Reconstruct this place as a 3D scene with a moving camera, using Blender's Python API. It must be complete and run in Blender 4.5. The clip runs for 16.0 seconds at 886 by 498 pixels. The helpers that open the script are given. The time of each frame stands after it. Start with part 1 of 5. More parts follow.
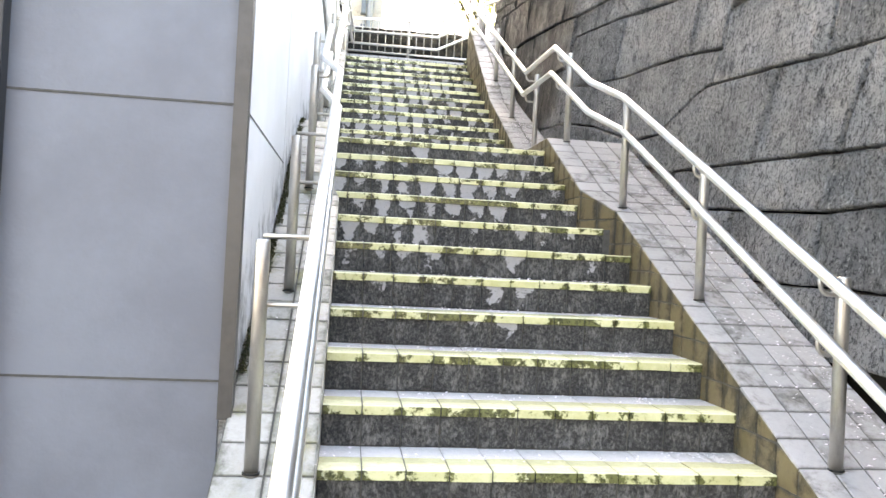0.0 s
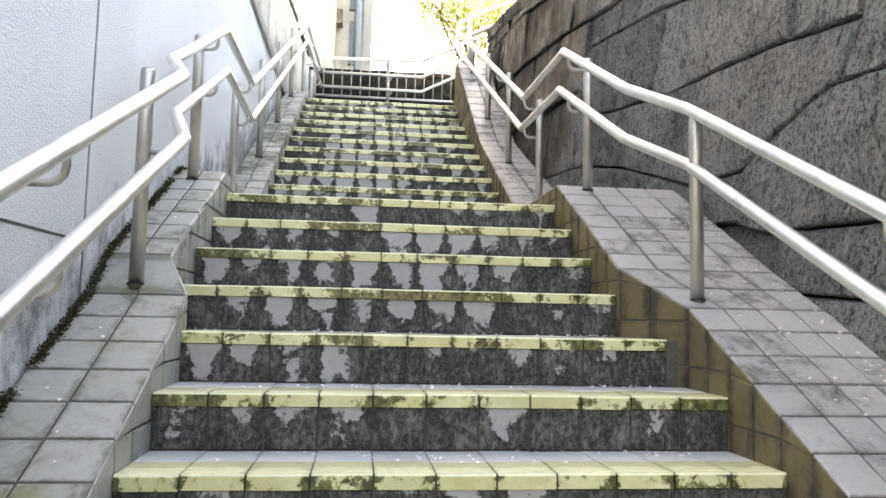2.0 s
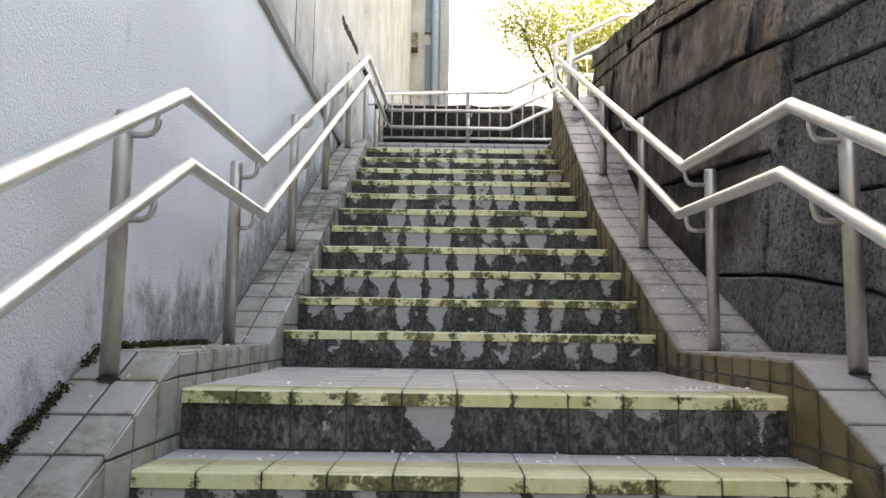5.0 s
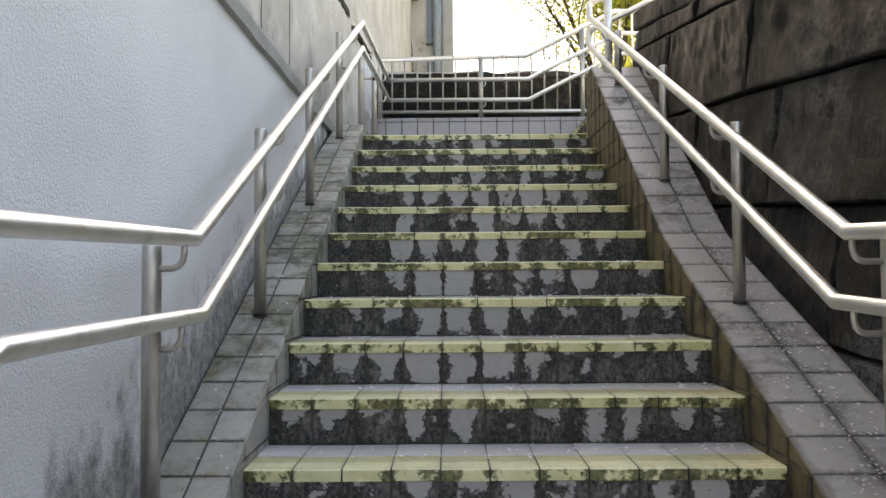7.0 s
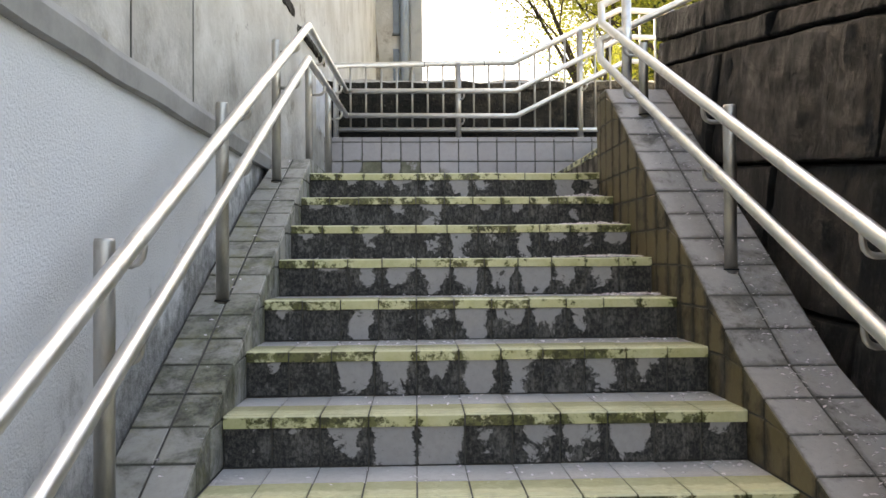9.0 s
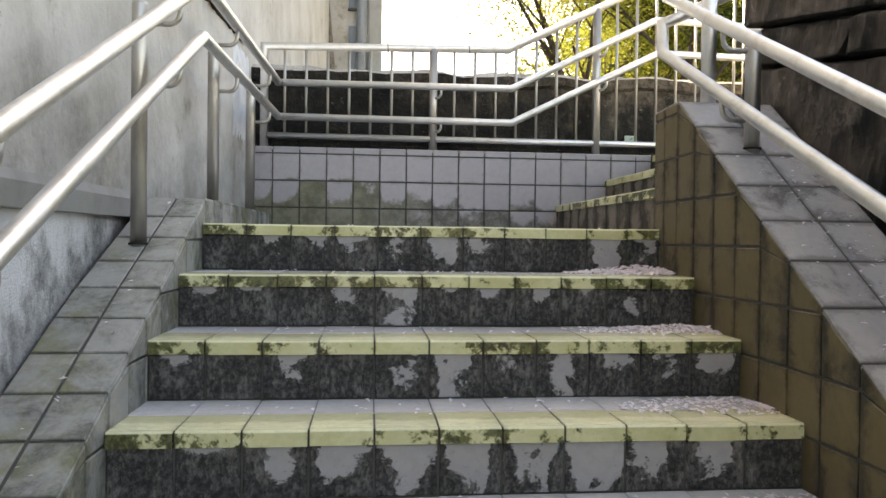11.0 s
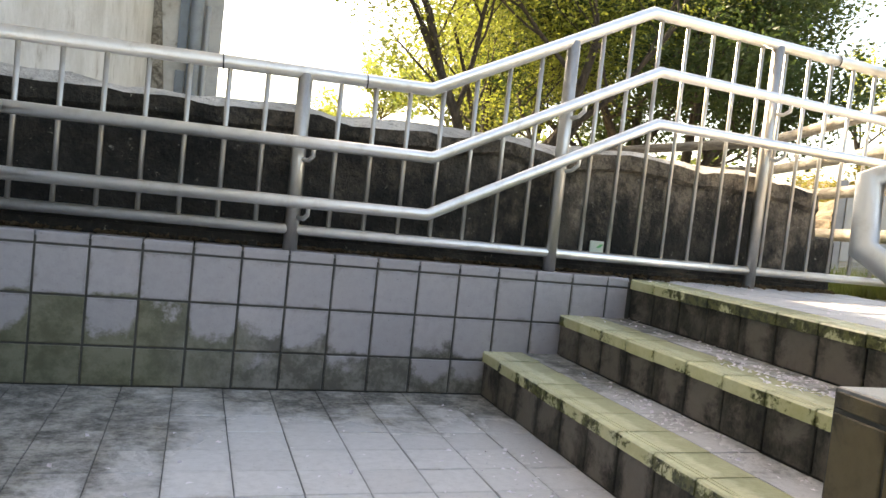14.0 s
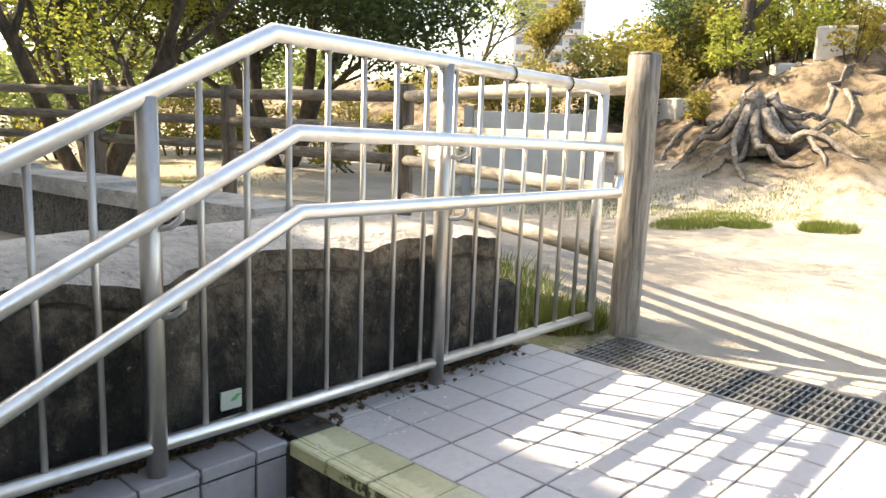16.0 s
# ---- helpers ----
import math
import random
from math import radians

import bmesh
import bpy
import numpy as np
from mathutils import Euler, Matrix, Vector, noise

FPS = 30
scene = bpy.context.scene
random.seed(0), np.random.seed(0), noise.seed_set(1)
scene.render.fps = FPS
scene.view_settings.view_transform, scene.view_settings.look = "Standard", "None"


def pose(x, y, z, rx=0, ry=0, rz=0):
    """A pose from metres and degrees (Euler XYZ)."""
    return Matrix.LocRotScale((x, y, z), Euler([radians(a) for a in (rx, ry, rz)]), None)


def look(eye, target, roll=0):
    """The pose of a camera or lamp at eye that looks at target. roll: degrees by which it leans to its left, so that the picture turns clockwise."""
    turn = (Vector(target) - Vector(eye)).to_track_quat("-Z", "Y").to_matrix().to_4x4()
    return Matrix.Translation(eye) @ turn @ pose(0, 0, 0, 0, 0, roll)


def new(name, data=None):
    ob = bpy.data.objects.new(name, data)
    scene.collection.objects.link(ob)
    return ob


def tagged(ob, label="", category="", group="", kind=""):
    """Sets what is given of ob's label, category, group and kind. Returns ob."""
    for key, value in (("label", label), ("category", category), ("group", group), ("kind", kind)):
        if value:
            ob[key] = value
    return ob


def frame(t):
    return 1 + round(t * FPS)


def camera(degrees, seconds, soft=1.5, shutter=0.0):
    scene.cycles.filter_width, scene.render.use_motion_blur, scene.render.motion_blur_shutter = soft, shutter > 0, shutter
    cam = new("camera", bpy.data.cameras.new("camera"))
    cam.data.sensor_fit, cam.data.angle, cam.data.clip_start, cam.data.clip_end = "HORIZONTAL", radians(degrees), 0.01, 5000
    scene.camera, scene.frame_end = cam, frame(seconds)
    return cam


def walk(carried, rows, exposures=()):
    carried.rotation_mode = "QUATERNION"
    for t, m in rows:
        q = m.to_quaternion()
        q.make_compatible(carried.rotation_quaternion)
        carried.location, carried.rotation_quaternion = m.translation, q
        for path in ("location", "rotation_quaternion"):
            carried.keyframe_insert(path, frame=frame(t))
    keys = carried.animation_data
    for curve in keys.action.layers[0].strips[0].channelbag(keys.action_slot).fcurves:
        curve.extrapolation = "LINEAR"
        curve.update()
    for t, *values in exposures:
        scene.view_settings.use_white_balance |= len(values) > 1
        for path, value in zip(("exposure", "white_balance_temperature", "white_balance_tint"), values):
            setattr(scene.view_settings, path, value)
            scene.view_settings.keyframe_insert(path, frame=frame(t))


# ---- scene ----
cam = camera(61.6, 16.0)

PATH = [
    (0, (0.633, -0.006, 1.531), (0.889, 1.978, 1.557), 2.9),
    (0.5, (0.829, 0.465, 1.532), (1.042, 2.454, 1.498), 4.1),
    (1, (1.027, 1.015, 1.538), (1.077, 3.015, 1.546), 1.6),
    (1.5, (1.117, 1.524, 1.643), (1.251, 3.517, 1.73), 0.1),
    (2, (1.129, 1.91, 1.823), (1.349, 3.889, 2.004), 1.2),
    (2.5, (1.165, 2.188, 1.979), (1.245, 4.171, 2.222), 0.2),
    (3, (1.184, 2.421, 2.106), (1.304, 4.403, 2.346), 1.1),
    (3.5, (1.236, 2.689, 2.22), (1.252, 4.681, 2.398), 1.0),
    (4, (1.194, 2.949, 2.359), (1.284, 4.94, 2.529), -0.1),
    (4.5, (1.159, 3.223, 2.487), (1.202, 5.211, 2.7), 1.1),
    (4.7, (1.179, 3.361, 2.515), (1.173, 5.348, 2.737), 0.8),
    (6.8, (1.1, 4.434, 3.065), (1.154, 6.431, 3.161), 0.6),
    (7, (1.098, 4.568, 3.138), (1.084, 6.567, 3.209), -0.4),
    (7.5, (1.077, 4.855, 3.252), (1.082, 6.854, 3.324), 1.2),
    (8, (1.083, 5.167, 3.365), (1.085, 7.167, 3.364), 1.9),
    (8.5, (1.088, 5.461, 3.509), (1.093, 7.46, 3.578), -1.1),
    (8.7, (1.072, 5.578, 3.582), (1.127, 7.577, 3.628), -0.7),
    (10.8, (1.066, 7.138, 4.056), (1.187, 9.134, 4.043), 0.3),
    (11, (1.058, 7.302, 4.112), (1.257, 9.292, 4.088), 0.7),
    (11.5, (1.07, 7.684, 4.273), (1.262, 9.674, 4.254), 2.3),
    (12, (1.047, 7.994, 4.405), (1.354, 9.968, 4.309), 0.7),
    (12.5, (1.043, 8.256, 4.532), (1.341, 10.229, 4.397), 2.6),
    (13, (1.039, 8.51, 4.664), (1.35, 10.481, 4.53), 2.6),
    (13.5, (1.038, 8.777, 4.719), (1.550, 10.708, 4.628), 5.6),
    (14, (1.114, 9.073, 4.819), (1.749, 10.966, 4.710), 6.1),
    (14.5, (1.181, 9.306, 4.999), (1.970, 11.124, 4.731), 6.1),
    (15, (1.328, 9.558, 5.110), (2.217, 11.326, 4.821), 2.6),
    (15.5, (1.440, 9.839, 5.243), (2.635, 11.406, 4.898), 2.9),
    (16, (1.659, 10.030, 5.464), (3.093, 11.380, 5.116), 2.1),
]
EXPOSURES = [(0, 3.95, 9900, 13), (1.5, 3.55, 10100, 13), (3.0, 3.25, 10300, 13), (4.5, 2.85, 10400, 13), (7, 2.4, 10200, 13), (11, 2.42, 10300, 14), (13.5, 2.25, 9400, 12), (15, 2.16, 8800, 12), (16, 1.92, 8350, 11)]
walk(cam, [(t, look(eye, target, roll)) for t, eye, target, roll in PATH], EXPOSURES)

# ---- light ----
SUN_EL, SUN_AZ = radians(41.8), radians(-22.0)
world = bpy.data.worlds.new("sky")
scene.world = world
world.use_nodes = True
_nt = world.node_tree
_sky = _nt.nodes.new("ShaderNodeTexSky")
_sky.sky_type, _sky.sun_disc = "NISHITA", False
_sky.sun_elevation, _sky.sun_rotation = SUN_EL, SUN_AZ
_sky.air_density, _sky.dust_density = 1.0, 1.6
_bg = _nt.nodes["Background"]
_bg.inputs["Strength"].default_value = 0.15
_nt.links.new(_sky.outputs[0], _bg.inputs[0])
sun = new("sun", bpy.data.lights.new("sun", "SUN"))
sun.data.energy, sun.data.angle, sun.data.color = 4.0, radians(0.55), (1.0, 0.93, 0.82)
sun.matrix_world = look((-4.2, 10.4, 10), (0, 0, 0))


# ---- materials ----
class Nodes:
    """A principled material with short calls for its nodes."""

    def __init__(self, name, rough=0.7, metal=0.0, spec=0.5):
        self.m = bpy.data.materials.new(name)
        self.m.use_nodes = True
        self.t = self.m.node_tree
        self.b = self.t.nodes["Principled BSDF"]
        self.b.inputs["Roughness"].default_value = rough
        self.b.inputs["Metallic"].default_value = metal
        self.b.inputs["Specular IOR Level"].default_value = spec

    def node(self, kind, **values):
        n = self.t.nodes.new(kind)
        for k, v in values.items():
            n.inputs[k].default_value = v
        return n

    def link(self, a, b):
        self.t.links.new(a, b)

    def pos(self):
        return self.t.nodes.new("ShaderNodeNewGeometry").outputs["Position"]

    def local(self):
        return self.t.nodes.new("ShaderNodeTexCoord").outputs["Object"]

    def rand(self):
        return self.t.nodes.new("ShaderNodeObjectInfo").outputs["Random"]

    def scaled(self, vec, x, y, z):
        n = self.node("ShaderNodeMapping")
        n.inputs["Scale"].default_value = (x, y, z)
        self.link(vec, n.inputs["Vector"])
        return n.outputs[0]

    def noise(self, scale, detail=5.0, rough=0.6, vec=None, warp=0.0):
        n = self.node("ShaderNodeTexNoise", Scale=scale, Detail=detail, Roughness=rough, Distortion=warp)
        self.link(vec if vec is not None else self.pos(), n.inputs["Vector"])
        return n.outputs["Fac"]

    def math(self, op, a, b=0.0, c=0.0):
        n = self.t.nodes.new("ShaderNodeMath")
        n.operation = op
        for i, v in enumerate((a, b, c)):
            if isinstance(v, (int, float)):
                n.inputs[i].default_value = v
            else:
                self.link(v, n.inputs[i])
        return n.outputs[0]

    def ramp(self, fac, lo, hi, a=0.0, b=1.0):
        n = self.t.nodes.new("ShaderNodeMapRange")
        n.interpolation_type = "SMOOTHSTEP"
        self.link(fac, n.inputs[0])
        for i, v in enumerate((lo, hi, a, b)):
            n.inputs[1 + i].default_value = v
        return n.outputs[0]

    def mix(self, fac, a, b):
        n = self.t.nodes.new("ShaderNodeMix")
        n.data_type = "RGBA"
        for v, s in ((fac, n.inputs[0]), (a, n.inputs[6]), (b, n.inputs[7])):
            if isinstance(v, tuple):
                s.default_value = (*v, 1)
            elif isinstance(v, (int, float)):
                s.default_value = v
            else:
                self.link(v, s)
        return n.outputs[2]

    def split(self, vec):
        n = self.t.nodes.new("ShaderNodeSeparateXYZ")
        self.link(vec, n.inputs[0])
        return n.outputs

    def color(self, c):
        if isinstance(c, tuple):
            self.b.inputs["Base Color"].default_value = (*c, 1)
        else:
            self.link(c, self.b.inputs["Base Color"])
        return self

    def rough(self, r):
        self.link(r, self.b.inputs["Roughness"])
        return self

    def bump(self, height, strength=0.3, dist=0.01):
        n = self.node("ShaderNodeBump", Strength=strength, Distance=dist)
        self.link(height, n.inputs["Height"])
        self.link(n.outputs[0], self.b.inputs["Normal"])
        return self


def tile_material(name, base, dirt, dirt_lo, dirt_hi, edge=0.0, rough=0.45, moss=None, scale=7.0, flank=0.0, front=None, drip=0.0, rim=0.5, vary=0.16, film=None, landing_dark=0.0, arch=0.0, upper=0.0):
    """Glazed or unglazed tile: own tone for each tile, mould in ragged patches that gather at the joints, grime in the joints' rims."""
    n = Nodes(name, rough)
    r = n.rand()
    col = n.mix(n.math("MULTIPLY", r, 0.6), base, tuple(c * 0.8 for c in base))
    col = n.mix(n.ramp(n.noise(45, 4), 0.35, 0.7, 0.0, 0.35), col, tuple(c * 0.72 for c in base))
    x, y, z = n.split(n.local())
    ragged = n.noise(scale, 10, 0.7 if arch else 0.74, n.scaled(n.pos(), 1 - 0.6 * drip, 1, 1), warp=0.4)
    ax, ay = n.math("ABSOLUTE", n.math("DIVIDE", x, 0.075)), n.math("ABSOLUTE", n.math("DIVIDE", y, 0.075))
    joint = n.math("MULTIPLY", n.math("POWER", ax, 2.0), edge)
    fac = n.math("ADD", n.math("ADD", ragged, joint), n.math("MULTIPLY", r, vary))
    fac = n.math("ADD", fac, n.math("MULTIPLY", n.noise(1.3, 3), 0.5))
    if drip:
        fac = n.math("ADD", fac, n.math("MULTIPLY", n.math("SUBTRACT", n.noise(30, 4, 0.6, n.scaled(n.pos(), 1, 1, 0.12)), 0.5), drip * 0.3))
    if arch:
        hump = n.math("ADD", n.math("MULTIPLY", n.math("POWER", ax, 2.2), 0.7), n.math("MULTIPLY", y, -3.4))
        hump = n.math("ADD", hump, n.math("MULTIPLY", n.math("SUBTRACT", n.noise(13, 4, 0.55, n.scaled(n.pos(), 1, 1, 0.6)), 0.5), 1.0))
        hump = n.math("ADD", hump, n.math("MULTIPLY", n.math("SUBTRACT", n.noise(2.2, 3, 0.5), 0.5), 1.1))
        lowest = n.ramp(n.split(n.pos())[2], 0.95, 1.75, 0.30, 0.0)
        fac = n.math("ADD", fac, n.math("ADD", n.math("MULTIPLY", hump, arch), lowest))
    if flank:
        wx = n.split(n.pos())[0]
        off = n.math("DIVIDE", n.math("SUBTRACT", wx, 1.28), 0.8)
        fac = n.math("ADD", fac, n.math("MULTIPLY", n.math("MULTIPLY", off, off), flank))
    # Curb tiles go darker along y onto the upper flight.
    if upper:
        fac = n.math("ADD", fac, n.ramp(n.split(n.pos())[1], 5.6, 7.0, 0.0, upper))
    # Landing tiles go darker towards its head and left corner.
    if landing_dark:
        wx, wy, wz = n.split(n.pos())
        dark_fac = n.math("MAXIMUM", n.math("MULTIPLY", n.ramp(wy, 10.1, 11.1), n.ramp(wx, 0.45, 1.7, 1.0, 0.0)), n.ramp(wy, 10.9, 11.5, 0.0, 0.55))
        fac = n.math("ADD", fac, n.math("MULTIPLY", dark_fac, landing_dark))
    mask = n.ramp(fac, dirt_lo, dirt_hi)
    speck = n.math("MULTIPLY", mask, n.ramp(n.noise(70, 6, 0.75), 0.3, 0.6, 0.78, 1.0))
    fine = 0.5 if arch else 0.25
    mottle = n.math("ADD", n.math("MULTIPLY", n.noise(13, 8, 0.72, n.scaled(n.pos(), 1, 1, 0.6)), 1 - fine), n.math("MULTIPLY", n.noise(85, 6, 0.75, n.scaled(n.pos(), 1, 1, 0.5)), fine))
    pale, m0 = (9.0, 0.47) if arch else (4.0, 0.40)
    dcol = n.mix(n.ramp(mottle, m0, 0.64), dirt, tuple(min(1, c * pale + 0.03) for c in dirt))
    col = n.mix(speck, col, dcol)
    grime = n.math("ADD", n.math("MAXIMUM", ax, ay), n.math("MULTIPLY", n.math("SUBTRACT", n.noise(20, 7, 0.75), 0.5), 1.1))
    col = n.mix(n.ramp(grime, 0.80, 1.12, 0.0, rim), col, tuple(c * 1.8 + 0.012 for c in dirt))
    col = n.mix(n.ramp(n.noise(130, 5, 0.8), 0.60, 0.68, 0.0, 0.5), col, tuple(c * 1.3 + 0.02 for c in dirt))
    if moss:
        col = n.mix(n.ramp(n.noise(4.3, 6, 0.7), 0.5, 0.72, 0.0, 0.75), col, moss)
    if film:
        wx, wy, wz = n.split(n.pos())
        edge_z = n.math("ADD", n.math("MULTIPLY", n.math("SUBTRACT", film, wz), 6.0), n.math("MULTIPLY", n.math("SUBTRACT", n.noise(7.0, 8, 0.7), 0.5), 1.7))
        edge_z = n.math("ADD", edge_z, n.ramp(n.math("ABSOLUTE", n.math("SUBTRACT", wx, 0.85)), 0.2, 0.5, 0.62, 0.0))
        edge_z = n.math("SUBTRACT", n.math("ADD", edge_z, n.math("MULTIPLY", n.math("POWER", n.math("MAXIMUM", ax, ay), 3.0), 0.25)), n.math("MULTIPLY", r, 0.7))
        # Mossy film; the shade at the wall's left end is added to its tones.
        green = n.mix(n.ramp(n.noise(9, 8, 0.75), 0.38, 0.62), (0.07, 0.074, 0.028), (0.17, 0.17, 0.11))
        low_f = n.mix(n.ramp(n.noise(15, 7, 0.75), 0.4, 0.62), (0.07, 0.068, 0.05), (0.21, 0.205, 0.18))
        film_c = n.mix(n.ramp(n.math("ADD", wx, n.math("MULTIPLY", n.noise(5, 4), 0.5)), 1.25, 1.65), green, low_f)
        col = n.mix(n.ramp(edge_z, -0.25, 0.0, 0.0, 0.9), col, film_c)
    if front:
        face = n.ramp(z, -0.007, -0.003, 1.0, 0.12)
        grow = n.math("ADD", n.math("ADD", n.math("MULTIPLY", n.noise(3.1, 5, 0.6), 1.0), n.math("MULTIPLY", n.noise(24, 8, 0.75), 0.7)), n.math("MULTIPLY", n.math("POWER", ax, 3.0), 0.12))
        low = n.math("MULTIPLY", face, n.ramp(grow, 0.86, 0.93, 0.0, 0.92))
        # Olive front-face tone puts its shade into the colour; mould patches follow.
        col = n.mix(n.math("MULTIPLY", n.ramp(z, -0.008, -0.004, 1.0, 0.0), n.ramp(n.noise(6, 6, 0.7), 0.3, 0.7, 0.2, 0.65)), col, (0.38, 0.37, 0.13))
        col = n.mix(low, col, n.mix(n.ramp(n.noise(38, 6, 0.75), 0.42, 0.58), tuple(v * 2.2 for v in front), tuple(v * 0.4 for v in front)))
    n.color(col)
    n.rough(n.ramp(mask, 0, 1, rough, 0.85))
    n.bump(n.math("ADD", n.noise(90, 4), n.math("MULTIPLY", n.noise(25, 5), 0.8)), 0.22, 0.004)
    return n.m


# Tread tile lifted paler: the sky's sheen is put into its base colour.
TILE = tile_material("grey_tile", (0.70, 0.68, 0.675), (0.085, 0.08, 0.07), 1.04, 1.38, 0.08, 0.20, rim=0.2, flank=0.12, landing_dark=0.85, scale=3.5)
PLAZATILE = tile_material("plaza_tile", (0.57, 0.55, 0.55), (0.085, 0.08, 0.07), 1.06, 1.4, 0.06, 0.42, rim=0.2)
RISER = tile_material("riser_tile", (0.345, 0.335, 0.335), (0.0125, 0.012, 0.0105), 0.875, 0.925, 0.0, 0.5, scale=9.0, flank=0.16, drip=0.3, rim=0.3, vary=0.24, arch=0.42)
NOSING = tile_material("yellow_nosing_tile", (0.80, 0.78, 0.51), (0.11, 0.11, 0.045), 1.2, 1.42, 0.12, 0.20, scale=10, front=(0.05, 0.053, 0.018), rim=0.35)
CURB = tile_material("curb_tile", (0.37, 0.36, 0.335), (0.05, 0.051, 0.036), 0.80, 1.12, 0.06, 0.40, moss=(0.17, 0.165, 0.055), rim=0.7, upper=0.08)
CURBR = tile_material("curb_tile_pale", (0.40, 0.39, 0.39), (0.055, 0.052, 0.047), 0.84, 1.1, 0.05, 0.30, rim=0.6)
SIDE = tile_material("mossy_side_tile", (0.155, 0.118, 0.062), (0.012, 0.010, 0.007), 0.80, 1.12, 0.30, 0.5, moss=(0.085, 0.066, 0.026), drip=0.6, rim=0.9)
SIDERISER = tile_material("side_riser_tile", (0.17, 0.145, 0.12), (0.016, 0.014, 0.010), 0.76, 0.98, 0.18, 0.5, drip=0.5, rim=0.8)
WALLTILE = tile_material("wall_tile", (0.40, 0.38, 0.40), (0.06, 0.06, 0.042), 1.24, 1.4, 0.08, 0.33, rim=0.5, film=4.31)

_n = Nodes("grout", 0.95)
GROUT = _n.color(_n.mix(_n.noise(30, 5), (0.035, 0.034, 0.03), (0.12, 0.117, 0.108))).m

_n = Nodes("brushed_steel", 0.33, 1.0)
_f = _n.noise(14, 5, 0.7)
_n.color(_n.mix(_n.ramp(_f, 0.45, 0.75), (0.84, 0.825, 0.80), (0.68, 0.655, 0.615)))
_n.rough(_n.ramp(_n.noise(9, 6, 0.7), 0.3, 0.75, 0.34, 0.55))
STEEL = _n.m

# Uprights' dim reflections are put into this darker copy of the steel.
_n = Nodes("dimmed_post_steel", 0.4, 1.0)
_n.color(_n.mix(_n.ramp(_n.noise(14, 5, 0.7, _n.scaled(_n.pos(), 1, 1, 0.3)), 0.4, 0.7), (0.56, 0.535, 0.50), (0.40, 0.375, 0.34)))
_n.rough(_n.ramp(_n.noise(9, 6, 0.7), 0.3, 0.75, 0.36, 0.55))
POSTSTEEL = _n.m

_n = Nodes("stucco", 0.9)
_streak = _n.noise(3.2, 7, 0.7, _n.scaled(_n.pos(), 1, 2.2, 0.35))
_c = _n.mix(_n.ramp(_n.noise(1.1, 6), 0.3, 0.75), (0.74, 0.745, 0.76), (0.64, 0.645, 0.66))
_c = _n.mix(_n.ramp(_n.math("ADD", _streak, _n.math("MULTIPLY", _n.noise(0.8, 4), 0.6)), 0.98, 1.18, 0, 0.7), _c, (0.13, 0.13, 0.125))
_x, _y, _z = _n.split(_n.pos())
_foot = _n.math("SUBTRACT", _z, _n.math("MULTIPLY", _n.math("SUBTRACT", _y, 0.9), 0.46))
_damp = _n.math("ADD", _n.math("MULTIPLY", _n.noise(4.5, 9, 0.72, _n.scaled(_n.pos(), 1, 1.3, 0.9)), 1.75), _n.math("MULTIPLY", _foot, _n.ramp(_y, 5.6, 7.2, -0.85, -1.7)))
_c = _n.mix(_n.ramp(_damp, 0.42, 0.85, 0, 0.85), _c, _n.mix(_n.ramp(_n.noise(26, 8, 0.8), 0.35, 0.65), (0.06, 0.06, 0.055), (0.32, 0.32, 0.31)))
_n.color(_c)
_n.bump(_n.math("ADD", _n.noise(75, 3, 0.5), _n.math("MULTIPLY", _n.noise(150, 3), 0.8)), 0.55, 0.008)
STUCCO = _n.m

_n = Nodes("painted_panel", 0.6)
_n.color(_n.mix(_n.ramp(_n.noise(1.6, 7, 0.65), 0.35, 0.7), (0.175, 0.19, 0.222), (0.14, 0.15, 0.175)))
_n.bump(_n.math("ADD", _n.noise(40, 4), _n.math("MULTIPLY", _n.noise(7, 3), 0.6)), 0.25, 0.006)
PANEL = _n.m

_n = Nodes("weathered_concrete", 0.88)
_st = _n.noise(2.6, 8, 0.7, _n.scaled(_n.pos(), 1, 1.0, 0.9))
_c = _n.mix(_n.ramp(_n.noise(1.7, 7, 0.65), 0.35, 0.7), (0.62, 0.60, 0.57), (0.45, 0.425, 0.385))
_c = _n.mix(_n.ramp(_st, 0.56, 0.70, 0, 0.75), _c, (0.25, 0.205, 0.155))
_c = _n.mix(_n.ramp(_n.noise(9, 6, 0.8, _n.scaled(_n.pos(), 1, 2.4, 0.5)), 0.655, 0.69, 0, 0.85), _c, (0.10, 0.09, 0.08))
_c = _n.mix(_n.ramp(_n.noise(11, 5, 0.75), 0.66, 0.74, 0, 0.8), _c, (0.12, 0.11, 0.10))
_low = _n.math("ADD", _n.math("MULTIPLY", _n.math("SUBTRACT", 5.05, _n.split(_n.pos())[2]), 0.48), _n.math("MULTIPLY", _n.noise(2.2, 8, 0.72), 1.0))
_c = _n.mix(_n.ramp(_low, 0.62, 1.0, 0, 0.72), _c, _n.mix(_n.ramp(_n.noise(6, 8, 0.75), 0.38, 0.65), (0.17, 0.15, 0.125), (0.37, 0.355, 0.335)))
_n.color(_c)
_n.bump(_n.math("ADD", _n.noise(16, 6), _n.noise(3, 4)), 0.4, 0.02)
CONCRETE = _n.m

_n = Nodes("old_dark_concrete", 0.95)
_st = _n.noise(3.0, 8, 0.72, _n.scaled(_n.pos(), 1.3, 1.3, 0.9))
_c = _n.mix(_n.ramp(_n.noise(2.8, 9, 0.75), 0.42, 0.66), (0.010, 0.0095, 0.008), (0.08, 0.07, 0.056))
